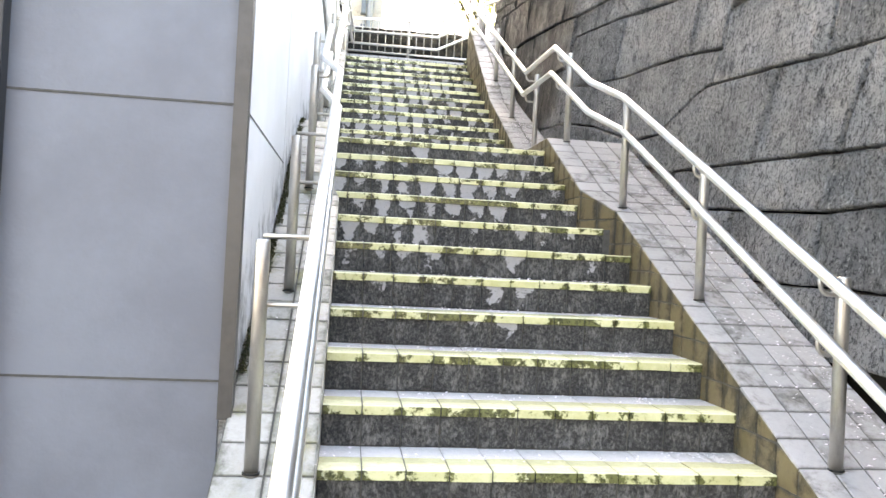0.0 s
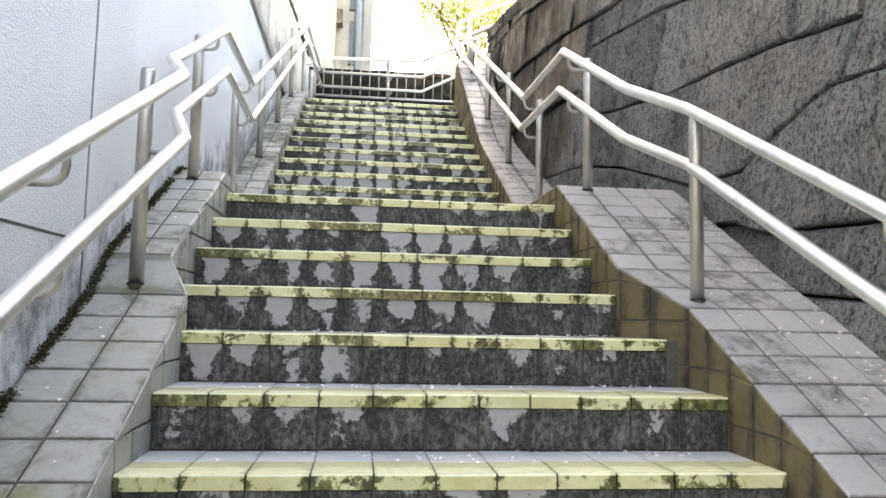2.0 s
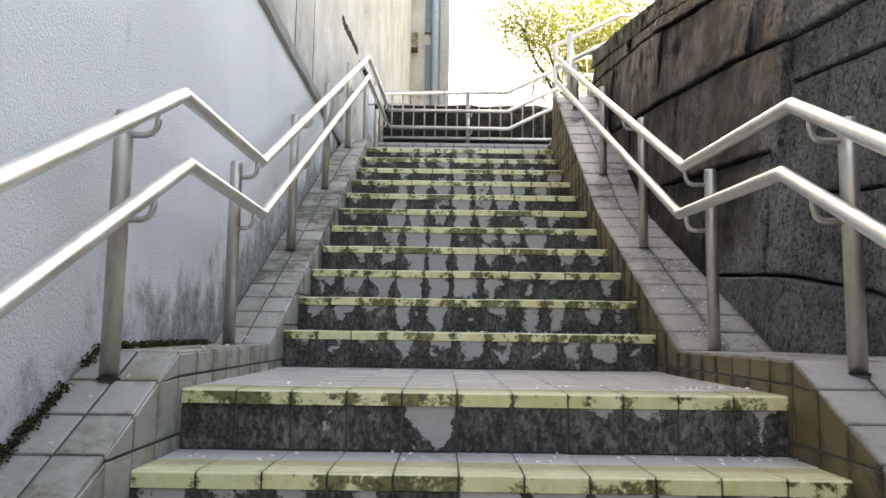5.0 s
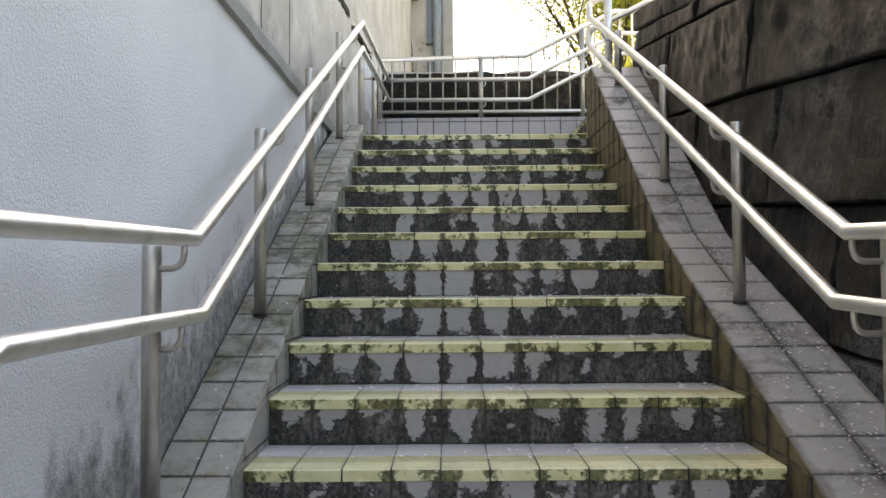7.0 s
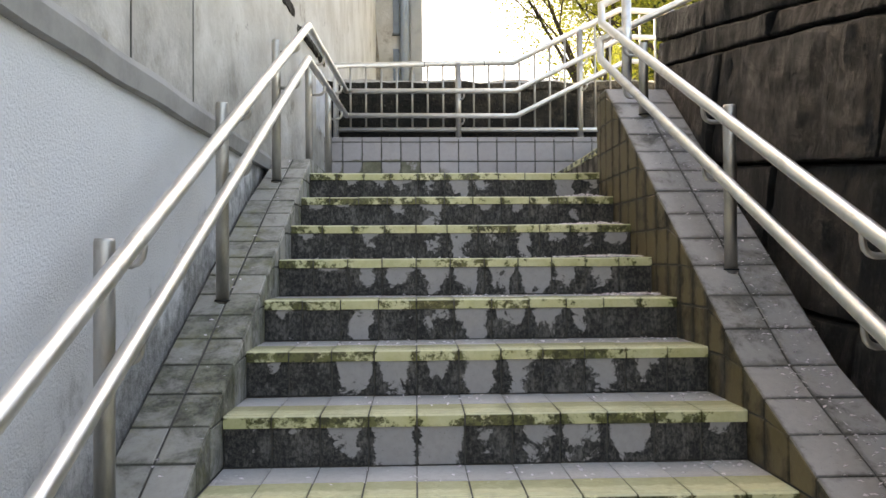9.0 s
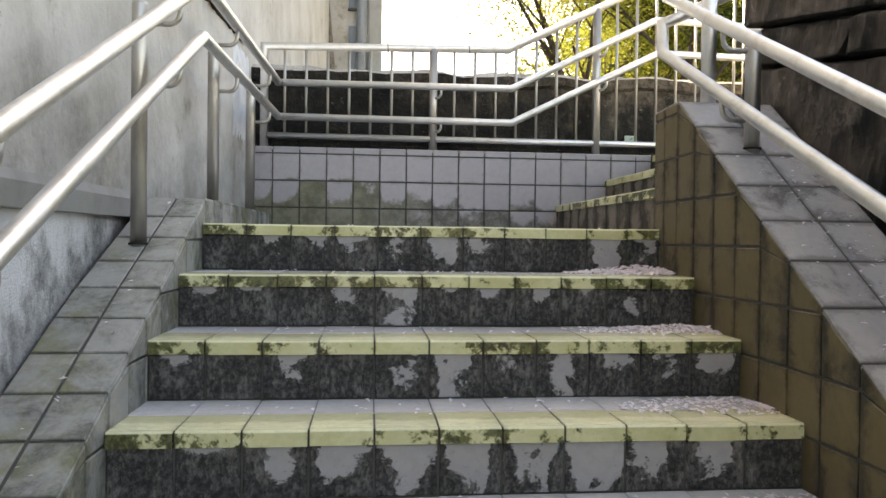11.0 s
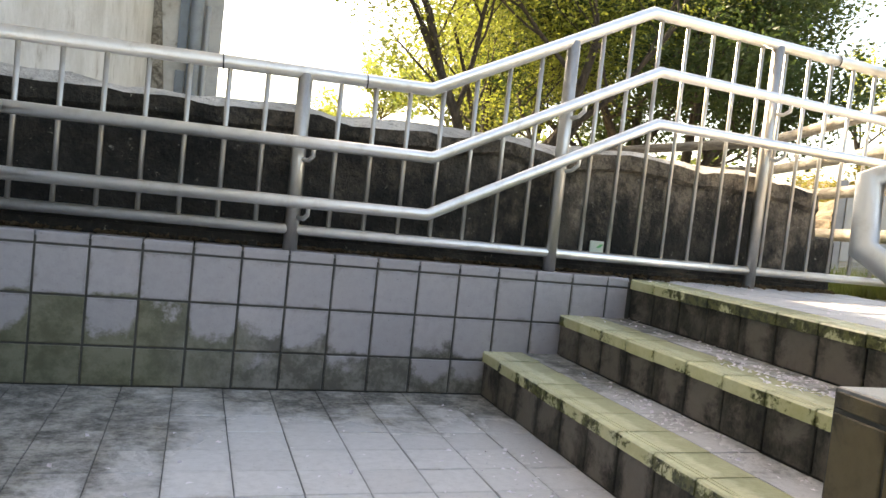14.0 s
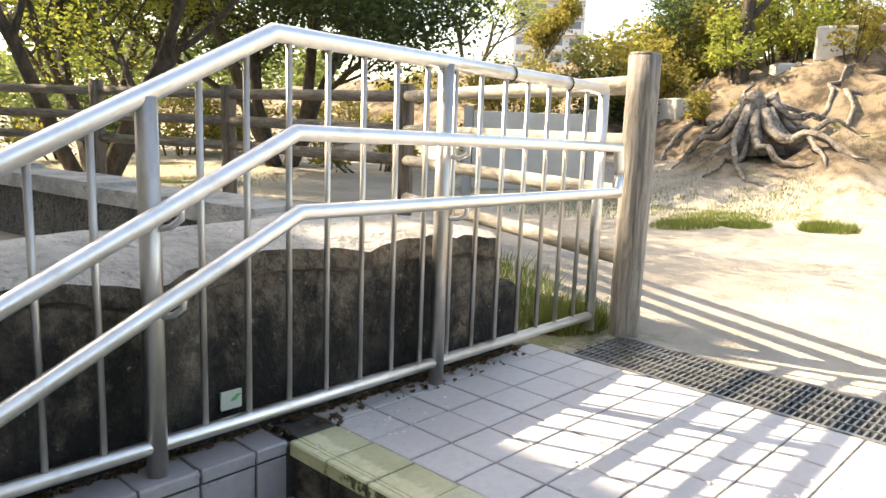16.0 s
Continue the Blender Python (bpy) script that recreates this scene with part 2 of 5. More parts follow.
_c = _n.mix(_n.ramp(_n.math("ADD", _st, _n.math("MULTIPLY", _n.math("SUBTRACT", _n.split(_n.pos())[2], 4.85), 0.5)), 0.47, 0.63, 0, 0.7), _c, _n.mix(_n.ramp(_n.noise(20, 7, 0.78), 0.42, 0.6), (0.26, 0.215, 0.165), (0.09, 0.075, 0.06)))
# Building's shade over the left part's black growth, put into the colour.
_left_shade = _n.math("ADD", _n.split(_n.pos())[0], _n.math("MULTIPLY", _n.noise(2.0, 7, 0.7), 1.8))
_c = _n.mix(_n.ramp(_left_shade, 1.7, 3.4, 0.86, 0.0), _c, _n.mix(_n.ramp(_n.noise(18, 8, 0.8), 0.45, 0.65), (0.007, 0.007, 0.006), (0.03, 0.028, 0.024)))
_n.color(_n.mix(_n.ramp(_n.noise(34, 6, 0.82), 0.62, 0.67, 0, 0.8), _c, (0.33, 0.32, 0.29)))
_n.bump(_n.math("ADD", _n.noise(14, 7, 0.7), _n.noise(55, 4)), 0.7, 0.025)
DARKWALL = _n.m

_n = Nodes("cap_stone", 0.9)
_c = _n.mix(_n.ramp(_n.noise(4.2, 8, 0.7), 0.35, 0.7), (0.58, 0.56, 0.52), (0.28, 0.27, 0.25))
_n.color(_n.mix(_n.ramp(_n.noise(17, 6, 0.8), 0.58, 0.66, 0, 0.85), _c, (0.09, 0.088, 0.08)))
_n.bump(_n.math("ADD", _n.noise(9, 7, 0.75), _n.noise(40, 4)), 0.8, 0.03)
CAP = _n.m


def stone_material(name, a, b, dark, dark_gain):
    """Chiselled stone: slanting tool marks, chips and lichen specks, blacker and glossier further along the wall."""
    n = Nodes(name, 0.8, 0.0, 0.25)
    r = n.rand()
    turned = n.node("ShaderNodeMapping")
    turned.inputs["Rotation"].default_value = (-0.27, 0, 0)
    n.link(n.pos(), turned.inputs["Vector"])
    t = n.scaled(turned.outputs[0], 1, 1.7, 0.75)
    c = n.mix(n.ramp(n.noise(2.6, 9, 0.72), 0.38, 0.64), a, b)
    c = n.mix(n.ramp(r, 0.3, 1.0, 0.0, 0.5), c, dark)
    streak = n.noise(4.0, 10, 0.78, t)
    c = n.mix(n.ramp(streak, 0.54, 0.66, 0, 0.7), c, dark)
    tool = n.noise(19, 9, 0.8, t)
    c = n.mix(n.ramp(tool, 0.53, 0.61, 0, 0.85), c, tuple(v * 0.45 for v in dark))
    pits = n.noise(60, 8, 0.85)
    c = n.mix(n.ramp(pits, 0.51, 0.56, 0, 0.85), c, tuple(v * 0.4 for v in dark))
    c = n.mix(n.ramp(n.noise(31, 9, 0.85, t), 0.55, 0.62, 0, 0.7), c, tuple(min(1, v * 1.5) for v in a))
    dark_fac = n.math("ADD", n.math("MULTIPLY", n.split(n.pos())[1], dark_gain), n.math("MULTIPLY", n.noise(1.1, 7, 0.7), 1.1))
    black = n.mix(n.ramp(n.noise(12, 10, 0.8), 0.52, 0.66), tuple(v * 0.12 for v in dark), tuple(v * 0.75 for v in dark))
    black = n.mix(n.ramp(pits, 0.57, 0.62), black, tuple(v * 0.1 for v in dark))
    black = n.mix(n.ramp(n.noise(9, 10, 0.82, t), 0.60, 0.67, 0, 0.7), black, (0.24, 0.235, 0.225))
    c = n.mix(n.ramp(dark_fac, 1.82, 2.2, 0, 0.97), c, black)
    n.color(c)
    n.rough(n.math("SUBTRACT", n.ramp(streak, 0.35, 0.65, 0.62, 0.9), n.ramp(dark_fac, 1.5, 2.2, 0.0, 0.3)))
    h = n.math("ADD", n.math("MULTIPLY", tool, 1.4), n.math("MULTIPLY", pits, 0.9))
    h = n.math("ADD", h, n.math("MULTIPLY", n.noise(7, 8, 0.75), 1.6))
    n.bump(n.math("ADD", h, n.math("MULTIPLY", streak, 2.4)), 1.0, 0.05)
    return n.m


STONE = stone_material("dressed_stone", (0.53, 0.537, 0.55), (0.33, 0.337, 0.35), (0.068, 0.074, 0.083), 0.22)
PALESTONE = stone_material("pale_wall_stone", (0.58, 0.56, 0.52), (0.42, 0.405, 0.37), (0.15, 0.142, 0.13), 0.0)

_n = Nodes("weathered_wood", 0.85)
_g = _n.noise(6, 7, 0.7, _n.scaled(_n.pos(), 6, 6, 0.6), 0.6)
_n.color(_n.mix(_n.ramp(_g, 0.35, 0.68), (0.40, 0.37, 0.33), (0.15, 0.13, 0.11)))
_n.bump(_g, 0.8, 0.02)
WOOD = _n.m
_n = Nodes("weathered_rail_wood", 0.85)
_g = _n.noise(6, 7, 0.7, _n.scaled(_n.pos(), 1.2, 1.2, 7), 0.6)
_n.color(_n.mix(_n.ramp(_g, 0.35, 0.68), (0.30, 0.26, 0.21), (0.13, 0.105, 0.08)))
_n.bump(_g, 0.7, 0.02)
RAILWOOD = _n.m
# Near rails' sunlight is put into this paler copy of the rail wood.
_n = Nodes("sunlit_rail_wood", 0.85)
_g = _n.noise(6, 7, 0.7, _n.scaled(_n.pos(), 1.2, 1.2, 7), 0.6)
_n.color(_n.mix(_n.ramp(_g, 0.35, 0.7), (0.60, 0.55, 0.47), (0.30, 0.25, 0.19)))
_n.bump(_g, 0.7, 0.02)
SUNLITRAIL = _n.m
# Far posts' shade is put into this darker copy of the post wood.
_n = Nodes("shaded_post_wood", 0.85)
_g = _n.noise(6, 7, 0.7, _n.scaled(_n.pos(), 6, 6, 0.6), 0.6)
_n.color(_n.mix(_n.ramp(_g, 0.35, 0.68), (0.23, 0.18, 0.14), (0.08, 0.06, 0.047)))
_n.bump(_g, 0.8, 0.02)
SHADEDPOST = _n.m
_n = Nodes("root_wood", 0.85)
_g = _n.noise(9, 8, 0.75, None, 1.2)
_n.color(_n.mix(_n.ramp(_g, 0.35, 0.65), (0.40, 0.36, 0.31), (0.11, 0.09, 0.072)))
_n.bump(_g, 1.0, 0.04)
ROOT = _n.m
_n = Nodes("bark", 0.9)
_g = _n.noise(8, 8, 0.75, _n.scaled(_n.pos(), 2, 2, 0.7))
_n.color(_n.mix(_n.ramp(_g, 0.35, 0.65), (0.10, 0.08, 0.062), (0.035, 0.028, 0.022)))
_n.bump(_g, 1.0, 0.04)
BARK = _n.m

_n = Nodes("dirt_ground", 0.95)
_c = _n.mix(_n.ramp(_n.noise(0.7, 8, 0.65), 0.3, 0.7), (0.49, 0.44, 0.37), (0.34, 0.295, 0.235))
_c = _n.mix(_n.ramp(_n.noise(5, 7, 0.7), 0.5, 0.75, 0, 0.5), _c, (0.22, 0.175, 0.125))
_n.color(_n.mix(_n.ramp(_n.math("ADD", _n.noise(0.45, 5), _n.math("MULTIPLY", _n.noise(9, 6, 0.7), 0.35)), 0.74, 0.84, 0, 0.8), _c, (0.16, 0.17, 0.055)))
_soil = _n.mix(_n.ramp(_n.noise(2.4, 8, 0.72), 0.4, 0.62), (0.27, 0.205, 0.135), (0.06, 0.043, 0.026))
_hz = _n.math("ADD", _n.split(_n.pos())[2], _n.math("MULTIPLY", _n.noise(1.6, 6, 0.7), 0.7))
_n.color(_n.mix(_n.ramp(_hz, 5.1, 5.45), _n.b.inputs["Base Color"].links[0].from_socket, _soil))
# Unseen lower ground toned dark grey to cut warm bounced light.
_low_grey = _n.mix(_n.ramp(_n.noise(60, 5, 0.7), 0.4, 0.65), (0.10, 0.10, 0.105), (0.16, 0.16, 0.165))
_n.color(_n.mix(_n.ramp(_n.split(_n.pos())[2], 0.5, 1.2), _low_grey, _n.b.inputs["Base Color"].links[0].from_socket))
_n.bump(_n.math("ADD", _n.noise(6, 8, 0.7), _n.noise(45, 4)), 0.7, 0.03)
DIRT = _n.m


def leaf_material(name, a, b, c):
    n = Nodes(name, 0.55)
    r = n.t.nodes.new("ShaderNodeNewGeometry").outputs["Random Per Island"]
    col = n.mix(r, a, b)
    n.color(n.mix(n.ramp(n.noise(0.9, 3), 0.45, 0.7), col, c))
    n.b.inputs["Transmission Weight"].default_value = 0.0
    n.b.inputs["Subsurface Weight"].default_value = 0.0
    tr = n.t.nodes.new("ShaderNodeBsdfTranslucent")
    n.link(n.mix(r, tuple(min(1, v * 1.9) for v in a), tuple(min(1, v * 1.9) for v in b)), tr.inputs[0])
    mx = n.t.nodes.new("ShaderNodeMixShader")
    mx.inputs[0].default_value = 0.5
    n.link(n.b.outputs[0], mx.inputs[1])
    n.link(tr.outputs[0], mx.inputs[2])
    n.link(mx.outputs[0], n.t.nodes["Material Output"].inputs["Surface"])
    return n.m


LEAF = leaf_material("broad_leaf", (0.13, 0.16, 0.03), (0.25, 0.27, 0.05), (0.31, 0.29, 0.06))
LEAFDARK = leaf_material("dark_leaf", (0.028, 0.05, 0.016), (0.055, 0.08, 0.022), (0.07, 0.085, 0.022))
LEAFGOLD = leaf_material("golden_leaf", (0.24, 0.19, 0.04), (0.13, 0.135, 0.03), (0.28, 0.2, 0.05))
LEAFMID = leaf_material("olive_leaf", (0.05, 0.075, 0.018), (0.11, 0.13, 0.032), (0.15, 0.15, 0.045))
GRASS = leaf_material("grass_blade", (0.07, 0.11, 0.02), (0.15, 0.17, 0.04), (0.2, 0.185, 0.06))
MOSS = leaf_material("moss_tuft", (0.018, 0.022, 0.007), (0.05, 0.052, 0.014), (0.03, 0.026, 0.012))
DEADLEAF = leaf_material("dead_leaf", (0.16, 0.11, 0.065), (0.07, 0.05, 0.03), (0.11, 0.08, 0.045))
PETAL = leaf_material("blossom_petal", (0.78, 0.68, 0.74), (0.68, 0.58, 0.66), (0.72, 0.62, 0.68))


def plain(name, c, rough=0.6, metal=0.0, dirt=0.5):
    n = Nodes(name, rough, metal)
    n.color(n.mix(n.ramp(n.noise(6, 6, 0.7), 0.4, 0.75, 0, dirt), c, tuple(v * 0.5 for v in c)))
    n.bump(n.noise(40, 4), 0.15, 0.004)
    return n.m


TRIM = plain("satin_trim", (0.10, 0.095, 0.09), 0.5, 0.5)
BACKDARK = plain("fill_block_grey", (0.10, 0.105, 0.115), 0.9)
PLASTER = plain("stained_plaster", (0.33, 0.32, 0.31), 0.9)
RUBBLE = plain("broken_plaster", (0.74, 0.75, 0.78), 0.9)
STONEJOINT = plain("stone_joint", (0.022, 0.021, 0.019), 0.95)
DARKMETAL = plain("dark_frame", (0.03, 0.03, 0.032), 0.4)
PIPE = plain("painted_pipe", (0.30, 0.35, 0.42), 0.4)
PIPEGREY = plain("grey_pipe", (0.40, 0.40, 0.40), 0.45)
BOARD = plain("pale_board", (0.52, 0.52, 0.50), 0.7, dirt=0.25)
GALV = plain("galvanised_grating", (0.38, 0.38, 0.37), 0.45, 0.9)
PALEBLOCK = plain("pale_concrete_block", (0.60, 0.575, 0.52), 0.85)
FARWALL = plain("far_facade", (0.62, 0.61, 0.60), 0.8, dirt=0.2)
FARGLASS = plain("far_window", (0.16, 0.19, 0.23), 0.2)
STICKER = plain("green_white_sticker", (0.55, 0.62, 0.55), 0.5, dirt=0.2)
GREEN = plain("green_print", (0.08, 0.42, 0.16), 0.5, dirt=0.2)
WIRE = plain("black_wire", (0.02, 0.02, 0.02), 0.5)


# ---- building helpers ----
def mesh_object(name, verts, faces, mat, parent=None, label="", smooth=False, loc=None):
    me = bpy.data.meshes.new(name)
    me.from_pydata([tuple(v) for v in verts], [], [tuple(f) for f in faces])
    me.materials.append(mat)
    if smooth:
        me.shade_smooth()
    me.update()
    ob = new(name, me)
    if loc is not None:
        ob.location = loc
    if parent is not None:
        ob.parent = parent
    return tagged(ob, label)


def part(name, bm, mat, parent, label=""):
    me = bpy.data.meshes.new(name)
    bm.to_mesh(me)
    bm.free()
    me.materials.append(mat)
    ob = new(name, me)
    ob.parent = parent
    return tagged(ob, label)


def thing(name, label, category, group="", kind="", at=(0, 0, 0)):
    ob = new(name)
    ob.location = at
    ob.empty_display_size = 0.1
    return tagged(ob, label, category, group, kind)


def hexa(p, q):
    """Verts and faces of a solid between two loops of corners (bottom p, top q), counter-clockwise from above."""
    k = len(p)
    f = [tuple(range(k))[::-1], tuple(range(k, 2 * k))]
    f += [(i, (i + 1) % k, k + (i + 1) % k, k + i) for i in range(k)]
    return list(p) + list(q), f


def box(name, lo, hi, mat, parent=None, label="", bevel=0.0):
    bm = bmesh.new()
    bmesh.ops.create_cube(bm, size=1.0)
    for v in bm.verts:
        v.co = Vector([lo[i] if v.co[i] < 0 else hi[i] for i in range(3)])
    if bevel:
        bmesh.ops.bevel(bm, geom=bm.edges[:], offset=bevel, segments=2, affect="EDGES", profile=0.5)
    return part(name, bm, mat, parent, label)


def tube(name, pts, r, mat, parent=None, label="", sides=14, caps=True, radii=None, jitter=0.0):
    """A round bar along a broken line with mitred corners."""
    P = [Vector(p) for p in pts]
    dirs = [(P[i + 1] - P[i]).normalized() for i in range(len(P) - 1)]
    side = dirs[0].cross(Vector((0.31, 0.17, 0.93))).normalized()
    verts, faces = [], []
    for i, p in enumerate(P):
        a, b = dirs[max(i - 1, 0)], dirs[min(i, len(dirs) - 1)]
        t = (a + b).normalized() if (a + b).length > 1e-4 else a
        side = (side - a * side.dot(a)).normalized()
        up = a.cross(side)
        rr = radii[i] if radii else r
        for s in range(sides):
            ang = 2 * math.pi * s / sides
            k = rr * (1 + (jitter * noise.noise(Vector((p.x * 3 + s * 0.9, p.y * 3, p.z * 3))) if jitter else 0))
            o = side * math.cos(ang) * k + up * math.sin(ang) * k
            d = a.dot(t)
            o = o - a * (o.dot(t) / d) if abs(d) > 0.2 else o
            verts.append(p + o)
        side = (side - b * side.dot(b)).normalized()
    n = sides
    for i in range(len(P) - 1):
        for s in range(n):
            faces.append((i * n + s, i * n + (s + 1) % n, (i + 1) * n + (s + 1) % n, (i + 1) * n + s))
    if caps:
        faces.append(tuple(range(n))[::-1])
        faces.append(tuple((len(P) - 1) * n + s for s in range(n)))
    ob = mesh_object(name, verts, faces, mat, parent, label, smooth=False)
    for poly in ob.data.polygons:
        poly.use_smooth = len(poly.vertices) == 4
    return ob


_TILES = {}


def quad_tile(name, parent, mat, a, b, c, d, thick=0.012, gap=0.005, chamfer=0.0022):
    """One tile between the corners a, b, c, d (counter-clockwise from its face), with chamfered edges; alike tiles share a mesh."""
    gap = {"curb_tile": 0.0075, "side_tile": 0.008, "wall_tile": 0.007, "tread_tile": 0.0022}.get(name, gap)
    chamfer = 0.0014 if name == "tread_tile" else chamfer
    Q = [Vector(v) for v in (a, b, c, d)]
    mid = (Q[0] + Q[1] + Q[2] + Q[3]) / 4
    nrm = (Q[2] - Q[0]).cross(Q[3] - Q[1]).normalized()
    ex = (Q[1] - Q[0]).normalized()
    ey = nrm.cross(ex)
    L = [Vector(((q - mid).dot(ex), (q - mid).dot(ey), (q - mid).dot(nrm))) for q in Q]
    key = (mat.name, name, thick, gap) + tuple(round(v, 3) for q in L for v in q)
    if key not in _TILES:
        def inset(g):
            out = []
            for i in range(4):
                e1, e2 = (L[(i + 1) % 4] - L[i]), (L[i - 1] - L[i])
                out.append(L[i] + e1.normalized() * min(g, e1.length * 0.3) + e2.normalized() * min(g, e2.length * 0.3))
            return out
        o, t = inset(gap / 2), inset(gap / 2 + chamfer)
        up = Vector((0, 0, 1))
        v = [p - up * thick for p in o] + [p - up * chamfer for p in o] + list(t)
        f = [(8, 9, 10, 11)]
        for i in range(4):
            j = (i + 1) % 4
            f += [(i, j, 4 + j, 4 + i), (4 + i, 4 + j, 8 + j, 8 + i)]
        me = bpy.data.meshes.new(name)
        me.from_pydata([tuple(p) for p in v], [], f)
        me.materials.append(mat)
        _TILES[key] = me
    ob = new(name, _TILES[key])
    wob = 0.0012
    rnd = random.uniform
    rot = Matrix((ex, ey, nrm)).transposed().to_4x4()
    ob.matrix_basis = Matrix.Translation(mid + nrm * rnd(-wob, wob)) @ rot @ Euler((rnd(-1, 1) * 0.004, rnd(-1, 1) * 0.004, 0)).to_matrix().to_4x4()
    ob.parent = parent
    return ob


def steps_between(a, b, size):
    k = max(1, round(abs(b - a) / size))
    return [a + (b - a) * i / k for i in range(k + 1)]


# ---- plan of the stairs ----
RISE = 0.16
STEPS_LOW = [(3.46 + (k - 8) * 0.303, RISE * k) for k in range(1, 16)]
STEPS_UP = [(6.825 + (k - 16) * 0.3113, RISE * k) for k in range(16, 27)]
Z_PLAZA, Y_END = 4.624, 11.545


def along(pts):
    ys = [p[0] for p in pts]
    zs = [p[1] for p in pts]
    return lambda y: float(np.interp(y, ys, zs))


left_top = along([(0.9, 0.0), (4.44, 1.875), (4.60, 2.02), (5.55, 2.5), (6.57, 2.5), (9.99, 4.25), (11.6, 4.25)])
left_in = along([(0, 0.57), (4.44, 0.57), (4.60, 0.47), (9.9, 0.485), (11.6, 0.505)])
left_out = along([(0, 0.245), (9.4, 0.25), (11.6, 0.385)])
right_top = along([(0.8, 0.0), (4.33, 1.87), (4.64, 2.02), (5.55, 2.5), (6.53, 2.5), (8.1, 3.33), (9.78, 4.6), (10.01, 4.6)])
right_in = along([(0, 2.24), (4.33, 2.24), (4.64, 2.105), (10.0, 2.115), (10.02, 2.146), (11.6, 2.146)])
right_out = along([(0, 2.76), (5.5, 2.73), (5.6, 2.72), (6.5, 2.50), (8.0, 2.42), (10.1, 2.46)])


def stair_body(name, steps, x0, x1, y_back, label):
    """The bed of a flight behind its tiles."""
    prof = [(steps[0][0] + 0.005, steps[0][1] - RISE - 0.3)]
    for y, z in steps:
        prof += [(y + 0.005, z - RISE - 0.004), (y + 0.005, z - 0.0027)]
    prof += [(y_back, steps[-1][1] - 0.0027), (y_back, steps[0][1] - RISE - 0.3)]
    prof = prof[::-1]
    k = len(prof)
    v = [(x0, y, z) for y, z in prof] + [(x1, y, z) for y, z in prof]
    f = [tuple(range(k)), tuple(range(k, 2 * k))[::-1]] + [(i, k + i, k + (i + 1) % k, (i + 1) % k) for i in range(k)]
    return tagged(mesh_object(name, v, f, GROUT), label, "stairs", kind="structure")


_PROFILE = [(-0.007, -0.038), (-0.007, -0.005), (-0.003, 0), (0.011, 0), (0.012, -0.0025), (0.016, -0.0025), (0.017, 0), (0.024, 0), (0.025, -0.0025),
            (0.029, -0.0025), (0.030, 0), (0.147, 0), (0.147, -0.012), (0.008, -0.014), (0.008, -0.038)]
_NOSE = {}


def nosing(parent, mid, width, turn=0.0):
    """An L-shaped step-edge tile with two grooves."""
    key = round(width, 4)
    if key not in _NOSE:
        h, k = width / 2 - 0.0025, len(_PROFILE)
        v = [(-h, y, z) for y, z in _PROFILE] + [(h, y, z) for y, z in _PROFILE]
        f = [tuple(range(k))[::-1], tuple(range(k, 2 * k))] + [(i, (i + 1) % k, k + (i + 1) % k, k + i) for i in range(k)]
        me = bpy.data.meshes.new("nosing_tile")
        me.from_pydata(v, [], [t[::-1] for t in f])
        me.materials.append(NOSING)
        _NOSE[key] = me
    ob = new("nosing_tile", _NOSE[key])
    ob.matrix_basis = pose(*mid, 0, 0, turn) @ pose(0, random.uniform(-0.001, 0.001), random.uniform(-0.0012, 0.0012), random.uniform(-0.3, 0.3), 0, random.uniform(-0.15, 0.15))
    ob.parent = parent
    return ob


def flight(body, steps, xa, xb, depth, last_depth=None):
    for n, (y, z) in enumerate(steps):
        x0, x1 = xa(y + 0.1), xb(y + 0.1)
        xs = [x0 + (x1 - x0) * i / 11 for i in range(12)]
        for a, b in zip(xs, xs[1:]):
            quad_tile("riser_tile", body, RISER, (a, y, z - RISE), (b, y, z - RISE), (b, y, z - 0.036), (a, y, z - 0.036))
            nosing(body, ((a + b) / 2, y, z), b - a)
            d = depth if n < len(steps) - 1 else (last_depth or depth)
            ys = [y + 0.149] + steps_between(y + 0.149, y + d, 0.15)[1:]
            for p, q in zip(ys, ys[1:]):
                quad_tile("tread_tile", body, TILE, (a, p, z), (b, p, z), (b, q, z), (a, q, z))


